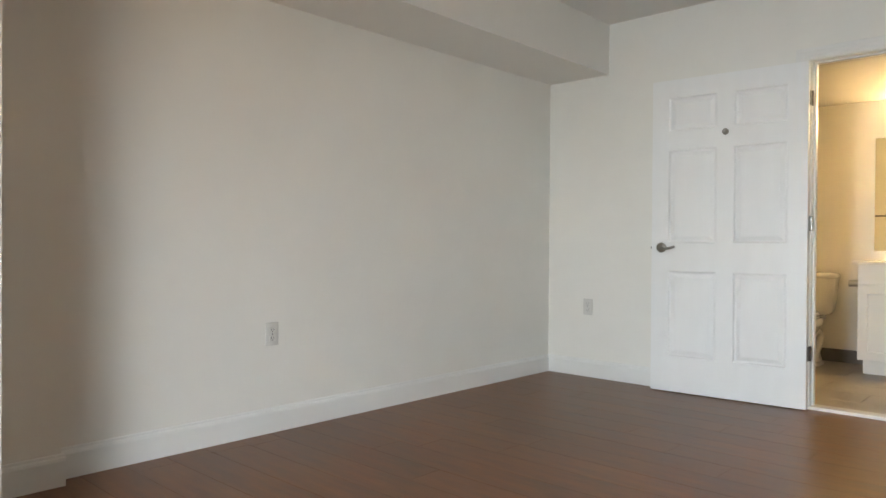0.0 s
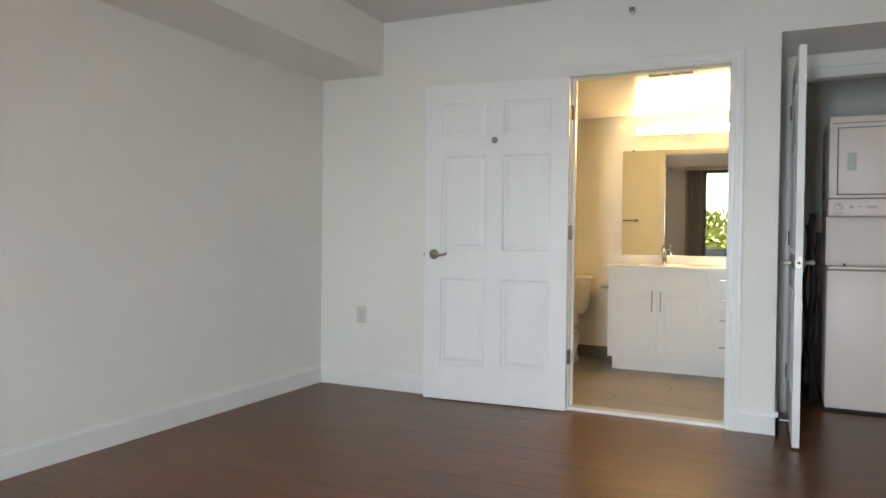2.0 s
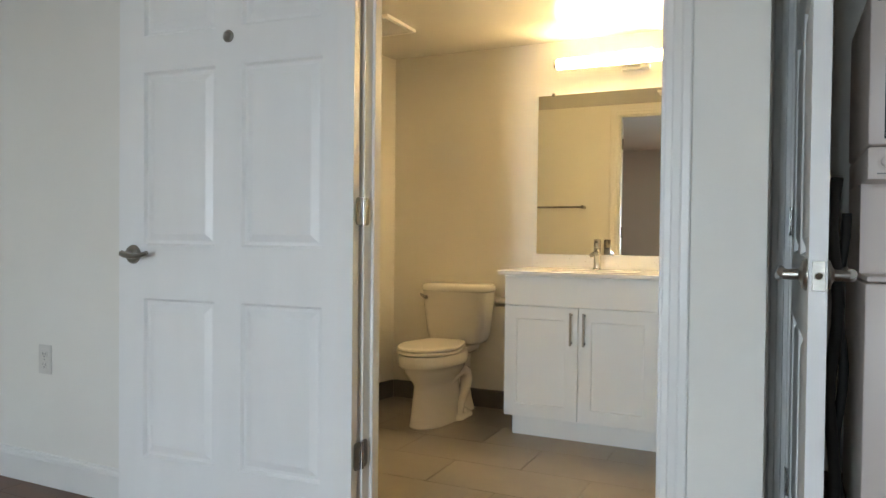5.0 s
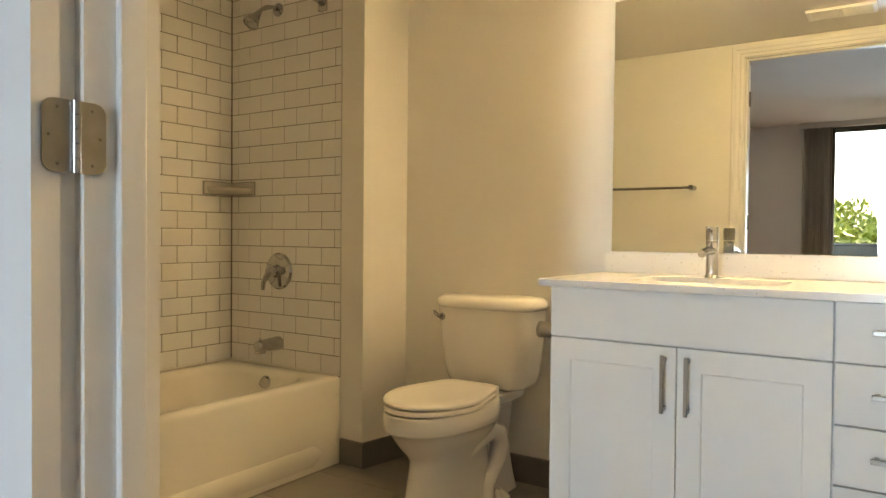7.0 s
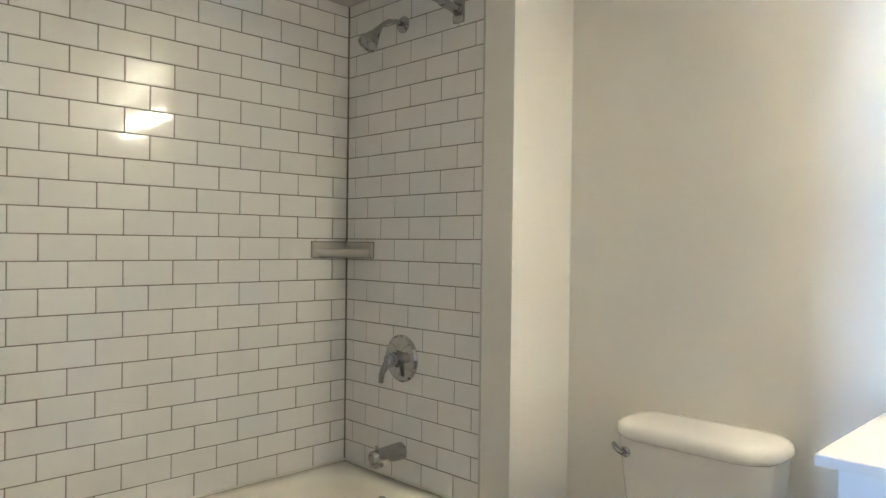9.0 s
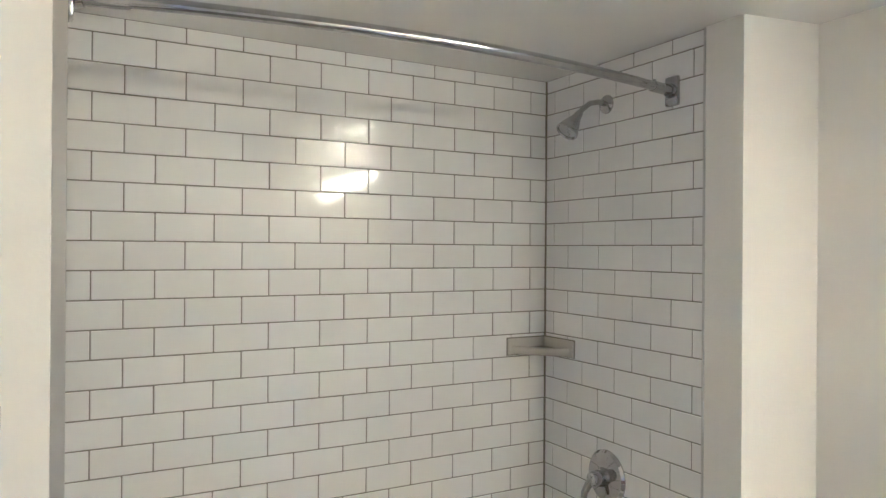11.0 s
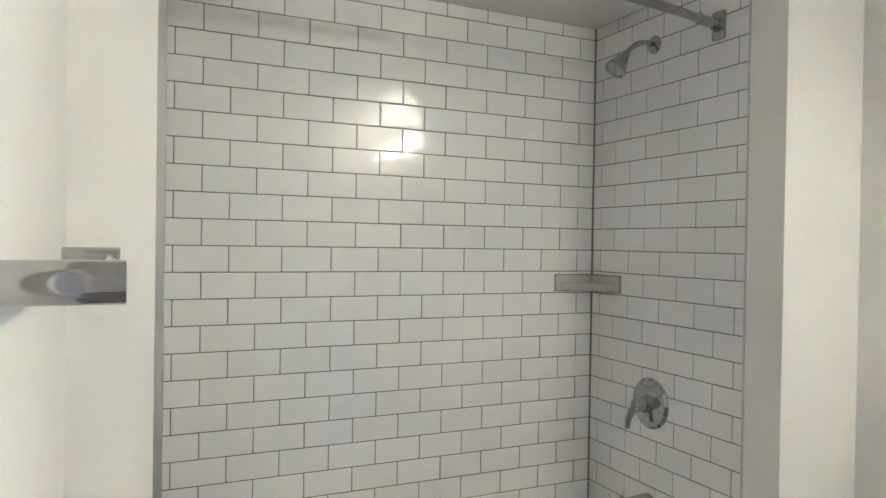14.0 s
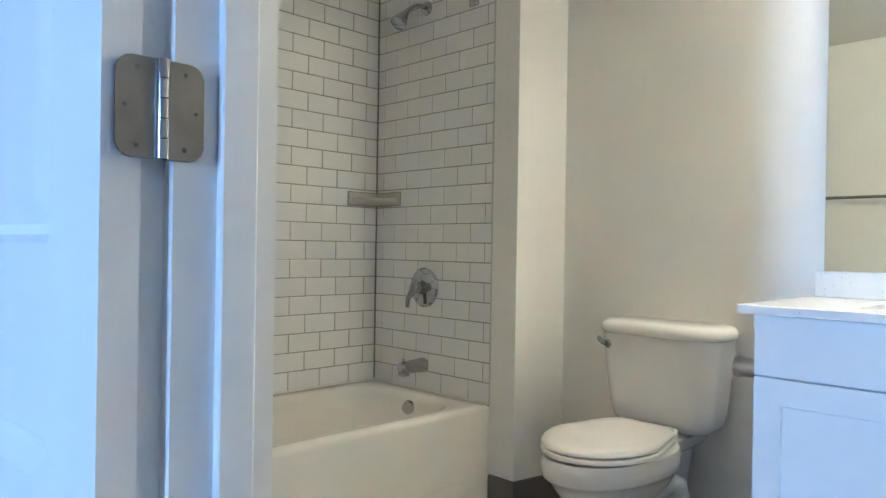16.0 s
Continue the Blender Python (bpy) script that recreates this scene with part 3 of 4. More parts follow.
loft(bm, [lid_ring(0.006, 0.4095), lid_ring(0.0, 0.4125), lid_ring(0.0, 0.420), lid_ring(0.004, 0.4245), lid_ring(0.012, 0.4270), lid_ring(0.05, 0.4285)])
part("lid", bm, SEATM, toilet, smooth=40)
for s in (-1, 1):
    bm = boxes((s * 0.072 - 0.020, -0.238, 0.386, s * 0.072 + 0.020, -0.206, 0.416), bevel=0.006, seg=2)
    part("seat_hinge", bm, SEATM, toilet, smooth=40)
bm = bmesh.new()
loft(bm, [bowed(0.115, 0.056, -0.098, 0.004, 0.3865, 0.045), bowed(0.146, 0.070, -0.099, 0.006, 0.392, 0.05), bowed(0.162, 0.078, -0.100, 0.008, 0.402, 0.05), bowed(0.172, 0.083, -0.101, 0.010, 0.420, 0.05), bowed(0.180, 0.086, -0.103, 0.014, 0.46), bowed(0.189, 0.089, -0.105, 0.017, 0.54), bowed(0.197, 0.091, -0.107, 0.020, 0.62), bowed(0.203, 0.092, -0.108, 0.022, 0.689)])
part("tank", bm, PORC, toilet, smooth=60)
bm = bmesh.new()
lid_at = lambda g, z: bowed(0.219 - g, 0.106 - g, -0.112, 0.024, z, 0.085 - g)
loft(bm, [lid_at(0.012, 0.6895), lid_at(0.003, 0.694), lid_at(0.0, 0.702), lid_at(0.001, 0.714), lid_at(0.006, 0.724), lid_at(0.016, 0.7305), lid_at(0.032, 0.734), lid_at(0.06, 0.736)])
part("tank_lid", bm, PORC, toilet, smooth=60)
bm = bmesh.new()
spin_profile(bm, [(0, 0), (0.014, 0), (0.014, 0.006), (0.008, 0.010), (0.008, 0.018), (0, 0.018)], Matrix.Translation((-0.162, -0.204, 0.652)) @ Euler((radians(90), 0, 0)).to_matrix().to_4x4(), 16)
tube(bm, [(-0.162, -0.222, 0.652), (-0.170, -0.226, 0.657), (-0.182, -0.225, 0.665), (-0.192, -0.220, 0.672)], [0.007, 0.0075, 0.0085, 0.006], 10)
part("flush_lever", bm, CHROME, toilet, "chrome flush lever", smooth=50)

# vanity
VX0, VX1, VF, VB = -1.226, -0.155, 5.880, 6.369
van = thing("vanity_cabinet", "white shaker vanity cabinet with two doors and drawers", "cabinet", (0, 0, 0))
part("body", boxes((VX0, VF + 0.02, 0.105, VX1, VB, 0.8145)), CAB, van)
part("kick_board", boxes((VX0 + 0.03, VF + 0.055, 0.0, VX1, VF + 0.075, 0.104)), CAB, van)
part("kick_board", boxes((VX0 + 0.03, VF + 0.076, 0.0, VX0 + 0.046, VB, 0.104)), CAB, van)


def shaker(name, x0, z0, x1, z1, rail=0.062, flat=False):
    bm = bmesh.new()
    if flat:
        box(bm, x0, VF, z0, x1, VF + 0.019, z1, bevel=0.0015)
    else:
        loft(bm, [[(x, VF + d, z) for x, z in ((x0 + i, z0 + i), (x1 - i, z0 + i), (x1 - i, z1 - i), (x0 + i, z1 - i))] for i, d in
                  ((0.0, 0.019), (0.0, 0.0015), (0.0015, 0.0), (rail, 0.0), (rail + 0.002, 0.001), (rail + 0.0045, 0.008), (rail + 0.008, 0.008))])
    return part(name, bm, CAB, van)


def pull(parent, x, z, length, upright):
    bm = bmesh.new()
    h = length / 2
    if upright:
        box(bm, x - 0.005, VF - 0.032, z - h, x + 0.005, VF - 0.024, z + h, bevel=0.0012)
        for s in (-1, 1):
            box(bm, x - 0.005, VF - 0.024, z + s * (h - 0.012) - 0.005, x + 0.005, VF + 0.001, z + s * (h - 0.012) + 0.005)
    else:
        box(bm, x - h, VF - 0.032, z - 0.006, x + h, VF - 0.022, z + 0.006, bevel=0.0012)
        for s in (-1, 1):
            box(bm, x + s * (h - 0.012) - 0.005, VF - 0.024, z - 0.005, x + s * (h - 0.012) + 0.005, VF + 0.001, z + 0.005)
    return part("pull_handle", bm, NICKEL, parent, "slim brushed nickel bar pull")


shaker("false_front", VX0 + 0.002, 0.665, -0.471, 0.812, flat=True)
d1 = shaker("cabinet_door", VX0 + 0.002, 0.106, -0.8485, 0.661)
d2 = shaker("cabinet_door", -0.8455, 0.106, -0.471, 0.661)
pull(d1, -0.879, 0.561, 0.16, True)
pull(d2, -0.815, 0.561, 0.16, True)
for z0, z1 in ((0.665, 0.812), (0.513, 0.661), (0.364, 0.509), (0.106, 0.360)):
    dr = shaker("drawer_front", -0.467, z0, VX1 - 0.003, z1, flat=True)
    pull(dr, -0.318, (z0 + z1) / 2 + 0.005, 0.14, False)

# worktop with sink opening
TOPZ = 0.836
top = thing("worktop", "white speckled quartz worktop on the vanity", "worktop", (0, 0, 0))
SX, SY = -0.82, 6.11
bm = bmesh.new()
sk = lambda hx_, hy_, z: rounded(SX, SY, hx_, hy_, 0.07, z)
outer = lambda g, z: [((VX0 - 0.028 + g) if x < SX else (VX1 - g), (VF - 0.03 + g) if y < SY else (VB - g), z) for x, y, _ in rounded(SX, SY, 0.22, 0.15, 0.07, z)]
loft(bm, [sk(0.215, 0.145, 0.815), outer(0.0, 0.815), outer(0.0, TOPZ - 0.002), outer(0.002, TOPZ), sk(0.217, 0.147, TOPZ), sk(0.215, 0.145, TOPZ - 0.002), sk(0.215, 0.145, 0.815)], (False, False))
bmesh.ops.remove_doubles(bm, verts=bm.verts, dist=1e-5)
part("slab", bm, QUARTZ, top)
part("splash_back", boxes((VX0 - 0.012, VB - 0.018, TOPZ + 0.0005, VX1, VB, 0.911), bevel=0.0015), QUARTZ, top)
bm = bmesh.new()
loft(bm, [sk(0.222, 0.152, 0.8145), sk(0.215, 0.145, 0.80), sk(0.195, 0.125, 0.72), sk(0.15, 0.09, 0.70)], (False, True))
sink = thing("sink", "white oval porcelain sink set under the worktop", "sink", (0, 0, 0))
part("bowl", bm, PORC, sink, smooth=60)

# basin tap
tap = thing("basin_faucet", "chrome single-lever basin faucet on the worktop", "faucet", (-0.843, 6.245, TOPZ))
bm = bmesh.new()
spin_profile(bm, [(0, 0), (0.024, 0), (0.024, 0.005), (0.0185, 0.010), (0.0175, 0.105), (0.0185, 0.108), (0.0185, 0.118), (0.0, 0.118)], Matrix.Identity(4))
part("body", bm, CHROME, tap, smooth=35)
bm = bmesh.new()
tube(bm, [(0, -0.012, 0.085), (0, -0.05, 0.088), (0, -0.10, 0.084), (0, -0.125, 0.078)], [0.014, 0.013, 0.012, 0.012], 16)
part("spout", bm, CHROME, tap, smooth=50)
bm = bmesh.new()
spin_profile(bm, [(0, 0.1195), (0.0190, 0.1195), (0.0195, 0.158), (0.017, 0.162), (0, 0.163)], Matrix.Identity(4))
tube(bm, [(0, -0.015, 0.146), (0, -0.045, 0.152), (0, -0.07, 0.158)], [0.006, 0.005, 0.0045], 10)
part("lever", bm, CHROME, tap, smooth=35)

# mirror
mir = thing("wall_mirror", "large frameless wall mirror above the vanity", "mirror", (0, 0, 0))
bm = boxes((-1.217, 6.370, 0.9125, -0.170, 6.3772, 1.802), bevel=0.0008)
for v in bm.verts:      # its foot stands slightly forward on the splash back
    v.co.y -= 0.0064 * (1.802 - v.co.z)
part("glass", bm, MIRROR, mir)
for x in (-1.13, -0.34):
    part("clip", boxes((x - 0.008, 6.3665, 1.795, x + 0.008, 6.3778, 1.813), bevel=0.001), CHROME, mir, "small clear mirror clip")

# vanity lamp
lamp = thing("vanity_light", "long glowing tube lamp above the mirror", "wall lamp", (-0.678, 6.293, 1.953))
bm = bmesh.new()
rod(bm, (-0.41, 0, 0), (0.41, 0, 0), 0.026, seg=28)
part("diffuser", bm, LAMP, lamp, "frosted glowing tube", smooth=40)
for s in (-1, 1):
    bm = bmesh.new()
    rod(bm, (s * 0.411, 0, 0), (s * 0.424, 0, 0), 0.0265, 0.024, 28)
    part("end_cap", bm, NICKEL, lamp, smooth=40)
# Half shell added behind the tube to keep its light off the wall.
bm = bmesh.new()
arc = [(0.028 * math.sin(radians(a)), 0.028 * math.cos(radians(a))) for a in range(-88, 89, 8)]
back = [(0.032 * math.sin(radians(a)), 0.032 * math.cos(radians(a))) for a in range(88, -89, -8)]
loft(bm, [[(x, c, s) for s, c in arc + back] for x in (-0.41, 0.41)])
part("wall_light_shield", bm, TRIM, lamp, "white shield added behind the tube to shade the wall", smooth=40)
for dz in (-0.041, 0.035):
    part("bracket", boxes((-0.095, -0.014, dz, 0.095, 0.004, dz + 0.006), (-0.03, 0.004, dz, 0.03, 0.046, dz + 0.006), bevel=0.0008), SATIN, lamp, "slim satin metal bracket bar")
part("back_plate", boxes((-0.075, 0.046, -0.050, 0.075, 0.083, 0.050), bevel=0.004), TRIM, lamp)

# towel bar on the wall beside the door
bar = thing("towel_bar", "brushed chrome towel bar on the bathroom wall", "towel bar", (0, 0, 0))
BX0, BX1, BZ = -2.085, -1.415, 1.279
for x in (BX0, BX1):
    bm = bmesh.new()
    rod(bm, (x, BATH_S + 0.0005, BZ), (x, BATH_S + 0.079, BZ), 0.0150, seg=24)
    part("post", bm, CHROME, bar, smooth=40)
bm = bmesh.new()
rod(bm, (BX0 + 0.01, BATH_S + 0.066, BZ), (BX1 - 0.01, BATH_S + 0.066, BZ), 0.008, seg=18)
part("rail", bm, CHROME, bar, smooth=40)

# paper holder beside the vanity
ph_ = thing("paper_holder", "brushed nickel toilet paper holder on the vanity side", "paper holder", (VX0, 5.955, 0.668))
bm = bmesh.new()
rod(bm, (0.001, 0, 0), (-0.006, 0, 0), 0.029, 0.028)
rod(bm, (-0.006, 0, 0), (-0.060, 0, 0), 0.0245, seg=28)
rod(bm, (-0.060, 0, 0), (-0.072, 0, 0), 0.0275, 0.026, seg=28)
part("post", bm, SATIN, ph_, smooth=40)
bm = bmesh.new()
rod(bm, (-0.035, 0.015, 0), (-0.035, 0.14, 0), 0.008)
part("arm", bm, NICKEL, ph_, smooth=40)

# shower fittings on the tiled plumbing wall
YT = TUB_N
sh = thing("wall_shower", "chrome shower head on a bent arm", "shower head", (-2.702, YT, 1.966))
R90 = Euler((radians(90), 0, 0)).to_matrix().to_4x4()
bm = bmesh.new()
spin_profile(bm, [(0, 0), (0.030, 0), (0.029, 0.004), (0.018, 0.010), (0.011, 0.011), (0, 0.011)], R90)
part("flange", bm, CHROME, sh, smooth=35)
bm = bmesh.new()
tube(bm, [(0, 0, 0), (0, -0.035, 0.004), (0, -0.07, -0.004), (0, -0.10, -0.026), (0, -0.118, -0.046)], 0.0085, 14)
part("arm", bm, CHROME, sh, smooth=50)
m = Matrix.Translation((0, -0.112, -0.040)) @ Vector((0, -0.62, -0.78)).to_track_quat("Z", "Y").to_matrix().to_4x4()
bm = bmesh.new()
spin_profile(bm, [(0, -0.004), (0.012, -0.002), (0.014, 0.012), (0.016, 0.022), (0.022, 0.034), (0.033, 0.066), (0.036, 0.074), (0.035, 0.079), (0.030, 0.080), (0.028, 0.076), (0, 0.076)], m)
part("head", bm, CHROME, sh, smooth=35)

valve = thing("shower_valve", "round chrome shower valve with a lever", "shower valve", (-2.690, YT, 0.795))
bm = bmesh.new()
spin_profile(bm, [(0, 0), (0.083, 0), (0.083, 0.003), (0.075, 0.011), (0.045, 0.014), (0.030, 0.016), (0.028, 0.030), (0, 0.030)], R90, 40)
part("plate", bm, CHROME, valve, smooth=30)
bm = bmesh.new()
spin_profile(bm, [(0.024, 0.030), (0.024, 0.060), (0.020, 0.066), (0, 0.067)], R90)
tube(bm, [(0, -0.052, 0.004), (-0.016, -0.062, -0.022), (-0.030, -0.066, -0.050), (-0.036, -0.064, -0.082)], [0.017, 0.013, 0.011, 0.009], 14)
part("lever", bm, CHROME, valve, smooth=45)

spout = thing("tub_spout", "chrome tub spout below the valve", "spout", (-2.690, YT, 0.470))
bm = bmesh.new()
spin_profile(bm, [(0, 0), (0.031, 0), (0.031, 0.02), (0.028, 0.06), (0.025, 0.11), (0.022, 0.128), (0.016, 0.134), (0, 0.134)], R90)
box(bm, -0.018, -0.128, -0.036, 0.018, -0.090, 0.0, bevel=0.006, seg=2)
part("body", bm, CHROME, spout, smooth=40)
bm = bmesh.new()
rod(bm, (0, -0.112, 0.018), (0, -0.112, 0.038), 0.006, seg=12)
part("diverter_knob", bm, CHROME, spout, smooth=40)

shelf = thing("corner_shelf", "grey-white ceramic corner shelf in the shower", "shelf", (TUB_W, TUB_N, 1.144))
CERAM = mottled(material("shelf_ceramic", (0.54, 0.51, 0.46), 0.25), (0.51, 0.48, 0.43), (0.57, 0.54, 0.49), 5.0, rough=(0.18, 0.3))
SR = 0.162


def tray(r, z, bow):
    """Corner ring: two wall sides and a front that swells by bow."""
    out = [(0.0, 0.0, z)]
    for k in range(13):
        f = k / 12
        p = Vector((r * (1 - f), -r * f, 0)) + Vector((1, -1, 0)).normalized() * bow * math.sin(math.pi * f)
        out.append((p.x, p.y, z))
    return out


bm = bmesh.new()
loft(bm, [tray(SR - 0.030, 0.0, 0.004), tray(SR - 0.014, 0.006, 0.012), tray(SR - 0.006, 0.020, 0.020), tray(SR - 0.007, 0.029, 0.020), tray(SR - 0.012, 0.0315, 0.016), tray(SR - 0.024, 0.029, 0.008), tray(SR - 0.040, 0.024, 0.0)])
part("tray", bm, CERAM, shelf, smooth=60)
for d, c in (((0.0, -0.011, 0.0, SR, -0.0005, 0.056), (0.0, -0.0018, -0.003, SR + 0.003, 0.0012, 0.059)), ((0.0005, -SR, 0.0, 0.011, -0.0115, 0.056), (-0.0012, -SR - 0.003, -0.003, 0.0018, -0.002, 0.059))):
    fl = part("flange", boxes(d, bevel=0.004, seg=2), CERAM, shelf, smooth=40)
    part("caulk", boxes(c), GROUT, fl, "thin dark joint round the flange")

rodt = thing("shower_curtain_rod", "curved chrome shower curtain rod across the tub", "curtain rod", (0, 0, 0))
RZ, RX = 1.953, -2.425
bm = bmesh.new()
pts = []
for k in range(33):
    f = k / 32
    pts.append((RX + 0.095 * math.sin(math.pi * f) ** 0.9 if 0 < f < 1 else RX, TUB_S + 0.012 + (TUB_N - TUB_S - 0.024) * f, RZ))
tube(bm, pts, 0.0128, 16)
part("rail", bm, CHROME, rodt, smooth=50)
for y, s in ((TUB_S, 1), (TUB_N, -1)):
    bm = bmesh.new()
    box(bm, RX - 0.024, min(y, y + s * 0.014), RZ - 0.042, RX + 0.024, max(y, y + s * 0.014), RZ + 0.042, bevel=0.006, seg=2)
    rod(bm, (RX, y + s * 0.012, RZ), (RX + 0.005, y + s * 0.03, RZ), 0.021, 0.018, 24)
    rod(bm, (RX + 0.004, y + s * 0.028, RZ), (RX + 0.020, y + s * 0.105, RZ), 0.0158, 0.0152, 24)
    rod(bm, (RX + 0.018, y + s * 0.094, RZ + 0.015), (RX + 0.018, y + s * 0.094, RZ + 0.0195), 0.004, seg=10)
    part("bracket", bm, CHROME, rodt, "chrome wall bracket", smooth=35)

# outlets
IVORY = mottled(material("outlet_plastic", (0.65, 0.63, 0.59), 0.3), (0.63, 0.61, 0.57), (0.67, 0.65, 0.61), 20)
def outlet(at, turn):
    o = thing("wall_outlet", "white double wall outlet with a cover plate", "outlet", at, "wall outlets", turn)
    part("cover_plate", boxes((-0.037, -0.006, -0.058, 0.037, 0.0, 0.058), bevel=0.0025, seg=2), IVORY, o, smooth=30)
    for s in (-1, 1):
        soc = part("socket", boxes((-0.0165, -0.0078, s * 0.021 - 0.0145, 0.0165, -0.005, s * 0.021 + 0.0145), bevel=0.003, seg=2), IVORY, o)
        # No holes are cut; dark boxes paint the shade inside the slots.
        part("slots", boxes((-0.008, -0.0082, s * 0.021 - 0.003, -0.0058, -0.0076, s * 0.021 + 0.007), (0.0058, -0.0082, s * 0.021 - 0.003, 0.008, -0.0076, s * 0.021 + 0.006), (-0.0022, -0.0082, s * 0.021 - 0.011, 0.0022, -0.0076, s * 0.021 - 0.0068)), DARK, soc)
    bm = bmesh.new()
    rod(bm, (0, -0.0058, 0), (0, -0.0072, 0), 0.003, seg=10)
    part("screw", bm, CHROME, o)
    return o


outlet((-2.60, NORTH, 0.500), 0)
outlet((WEST, 1.945, 0.491), 90)

# stacked washer and dryer
wd = thing("washer_dryer", "white stacked washer and dryer in the laundry closet", "washing machine", (0.272, 5.125, 0))
WW = 0.62
part("washer_body", boxes((0, 0, 0.02, WW, 0.66, 0.868), bevel=0.008, seg=2), APPL, wd, smooth=40)
part("washer_lid", boxes((0.005, 0.0, 0.872, WW - 0.005, 0.60, 0.892), bevel=0.006, seg=2), APPL, wd, smooth=40)
part("back_panel", boxes((0.004, 0.22, 0.892, WW - 0.004, 0.66, 1.200)), APPL, wd)
part("control_panel", boxes((0.003, 0.025, 1.200, WW - 0.003, 0.66, 1.305), bevel=0.006, seg=2), APPL, wd, smooth=40)
part("dryer_body", boxes((0, 0.012, 1.308, WW, 0.66, 1.81), bevel=0.012, seg=2), APPL, wd, smooth=40)
dd = part("dryer_door", boxes((0.05, 0.0, 1.332, WW - 0.02, 0.014, 1.735), bevel=0.006, seg=2), APPL, wd, smooth=40)
part("door_seam", boxes((0.046, 0.0085, 1.328, WW - 0.016, 0.0115, 1.739)), DARK, dd)
part("door_grip", boxes((0.10, -0.003, 1.48, 0.145, 0.001, 1.58), bevel=0.002), BLIND, dd)
for x, r in ((0.058, 0.027), (0.128, 0.010), (0.37, 0.020), (0.47, 0.020), (0.555, 0.026)):
    bm = bmesh.new()
    spin_profile(bm, [(0, 0), (r, 0), (r, 0.003), (r * 0.72, 0.006), (r * 0.66, 0.018), (r * 0.55, 0.020), (0, 0.020)], Matrix.Translation((x, 0.0245, 1.255)) @ Euler((radians(90), 0, 0)).to_matrix().to_4x4(), 20)
    kn = part("knob", bm, APPL, wd, smooth=35)
    part("pointer", boxes((x - 0.0015, 0.0035, 1.255, x + 0.0015, 0.0050, 1.255 + r * 0.5)), BASEG, kn, "thin grey pointer mark")
for x0, x1, z in ((0.20, 0.27, 1.258), (0.215, 0.255, 1.249), (0.335, 0.405, 1.228), (0.44, 0.50, 1.228), (0.03, 0.086, 1.218), (0.155, 0.185, 1.255)):
    part("marking", boxes((x0, 0.0240, z, x1, 0.0246, z + 0.003)), BASEG, wd, "thin grey printed line")
for x in (0.095, 0.50):
    part("lid_catch", boxes((x - 0.004, 0.012, 0.892, x + 0.004, 0.022, 0.912), (x - 0.004, 0.004, 0.892, x + 0.012, 0.012, 0.896)), DARK, wd, "small dark lid catch")
part("dryer_vent_trim", boxes((0.02, 0.004, 1.765, WW - 0.02, 0.0125, 1.768)), BASEG, wd, "thin grey line above the dryer door")
# Near-black block paints in the shade beneath the washer.
part("kick_shade_block", boxes((0.006, 0.006, 0.004, WW - 0.006, 0.6, 0.0195)), DARK, wd, "dark block painted as the shade under the washer")
part("grip_recess", boxes((0.093, -0.0012, 1.470, 0.152, 0.0002, 1.590), bevel=0.0005), TRIM, dd)
for x in (0.05, WW - 0.05):
    bm = bmesh.new()
    rod(bm, (x, 0.05, 0), (x, 0.05, 0.021), 0.018, seg=14)
    part("foot", bm, DARK, wd)
duct = thing("dryer_duct", "ribbed silver dryer duct behind the machine", "duct", (0.91, 5.66, 1.81))
bm = bmesh.new()
pts, rs = [], []
for k in range(41):
    pts.append((0, 0, 0.001 + 0.52 * k / 40))
    rs.append(0.05 + (0.006 if k % 2 else 0))
tube(bm, pts, rs, 20)
part("hose", bm, SATIN, duct)

# ceiling vent in the bathroom and sprinkler in the bedroom
vent = thing("ceiling_vent", "white louvred vent in the bathroom ceiling", "vent", (-0.635, 4.845, BATH_CEIL))
part("frame", boxes((-0.15, -0.075, -0.012, 0.15, -0.06, 0), (-0.15, 0.06, -0.012, 0.15, 0.075, 0), (-0.15, -0.06, -0.012, -0.135, 0.06, 0), (0.135, -0.06, -0.012, 0.15, 0.06, 0), (-0.006, -0.06, -0.012, 0.006, 0.06, 0)), TRIM, vent)
# Flat near-black sheet stands in for the shaded duct behind the louvres.
part("backing", boxes((-0.135, -0.06, -0.003, 0.135, 0.06, -0.001)), DARK, vent)
for k in range(8):
    y = -0.05 + k * 0.0143
    for x0, x1 in ((-0.134, -0.007), (0.007, 0.134)):
        bm = bmesh.new()
        loft(bm, [[(x, y, -0.011), (x, y + 0.001, -0.0115), (x, y + 0.009, -0.004), (x, y + 0.008, -0.0035)] for x in (x0, x1)])
        part("slat", bm, TRIM, vent)
fan = thing("exhaust_fan", "white exhaust fan grille in the bathroom ceiling", "fan grille", (-1.90, 5.71, BATH_CEIL))
part("frame", boxes((-0.16, -0.15, -0.016, 0.16, -0.13, 0), (-0.16, 0.13, -0.016, 0.16, 0.15, 0), (-0.16, -0.13, -0.016, -0.14, 0.13, 0), (0.14, -0.13, -0.016, 0.16, 0.13, 0)), TRIM, fan)
# Dark sheet again paints the unlit depth behind the grille.
part("backing", boxes((-0.14, -0.13, -0.003, 0.14, 0.13, -0.001)), DARK, fan)
for k in range(17):
    x = -0.136 + k * 0.0168
    part("slat", boxes((x, -0.1295, -0.014, x + 0.007, 0.1295, -0.004)), TRIM, fan)

stop = thing("door_stop", "white spring door stop on the baseboard", "door stop", (END + 0.014, 4.47, 0.062))
bm = bmesh.new()
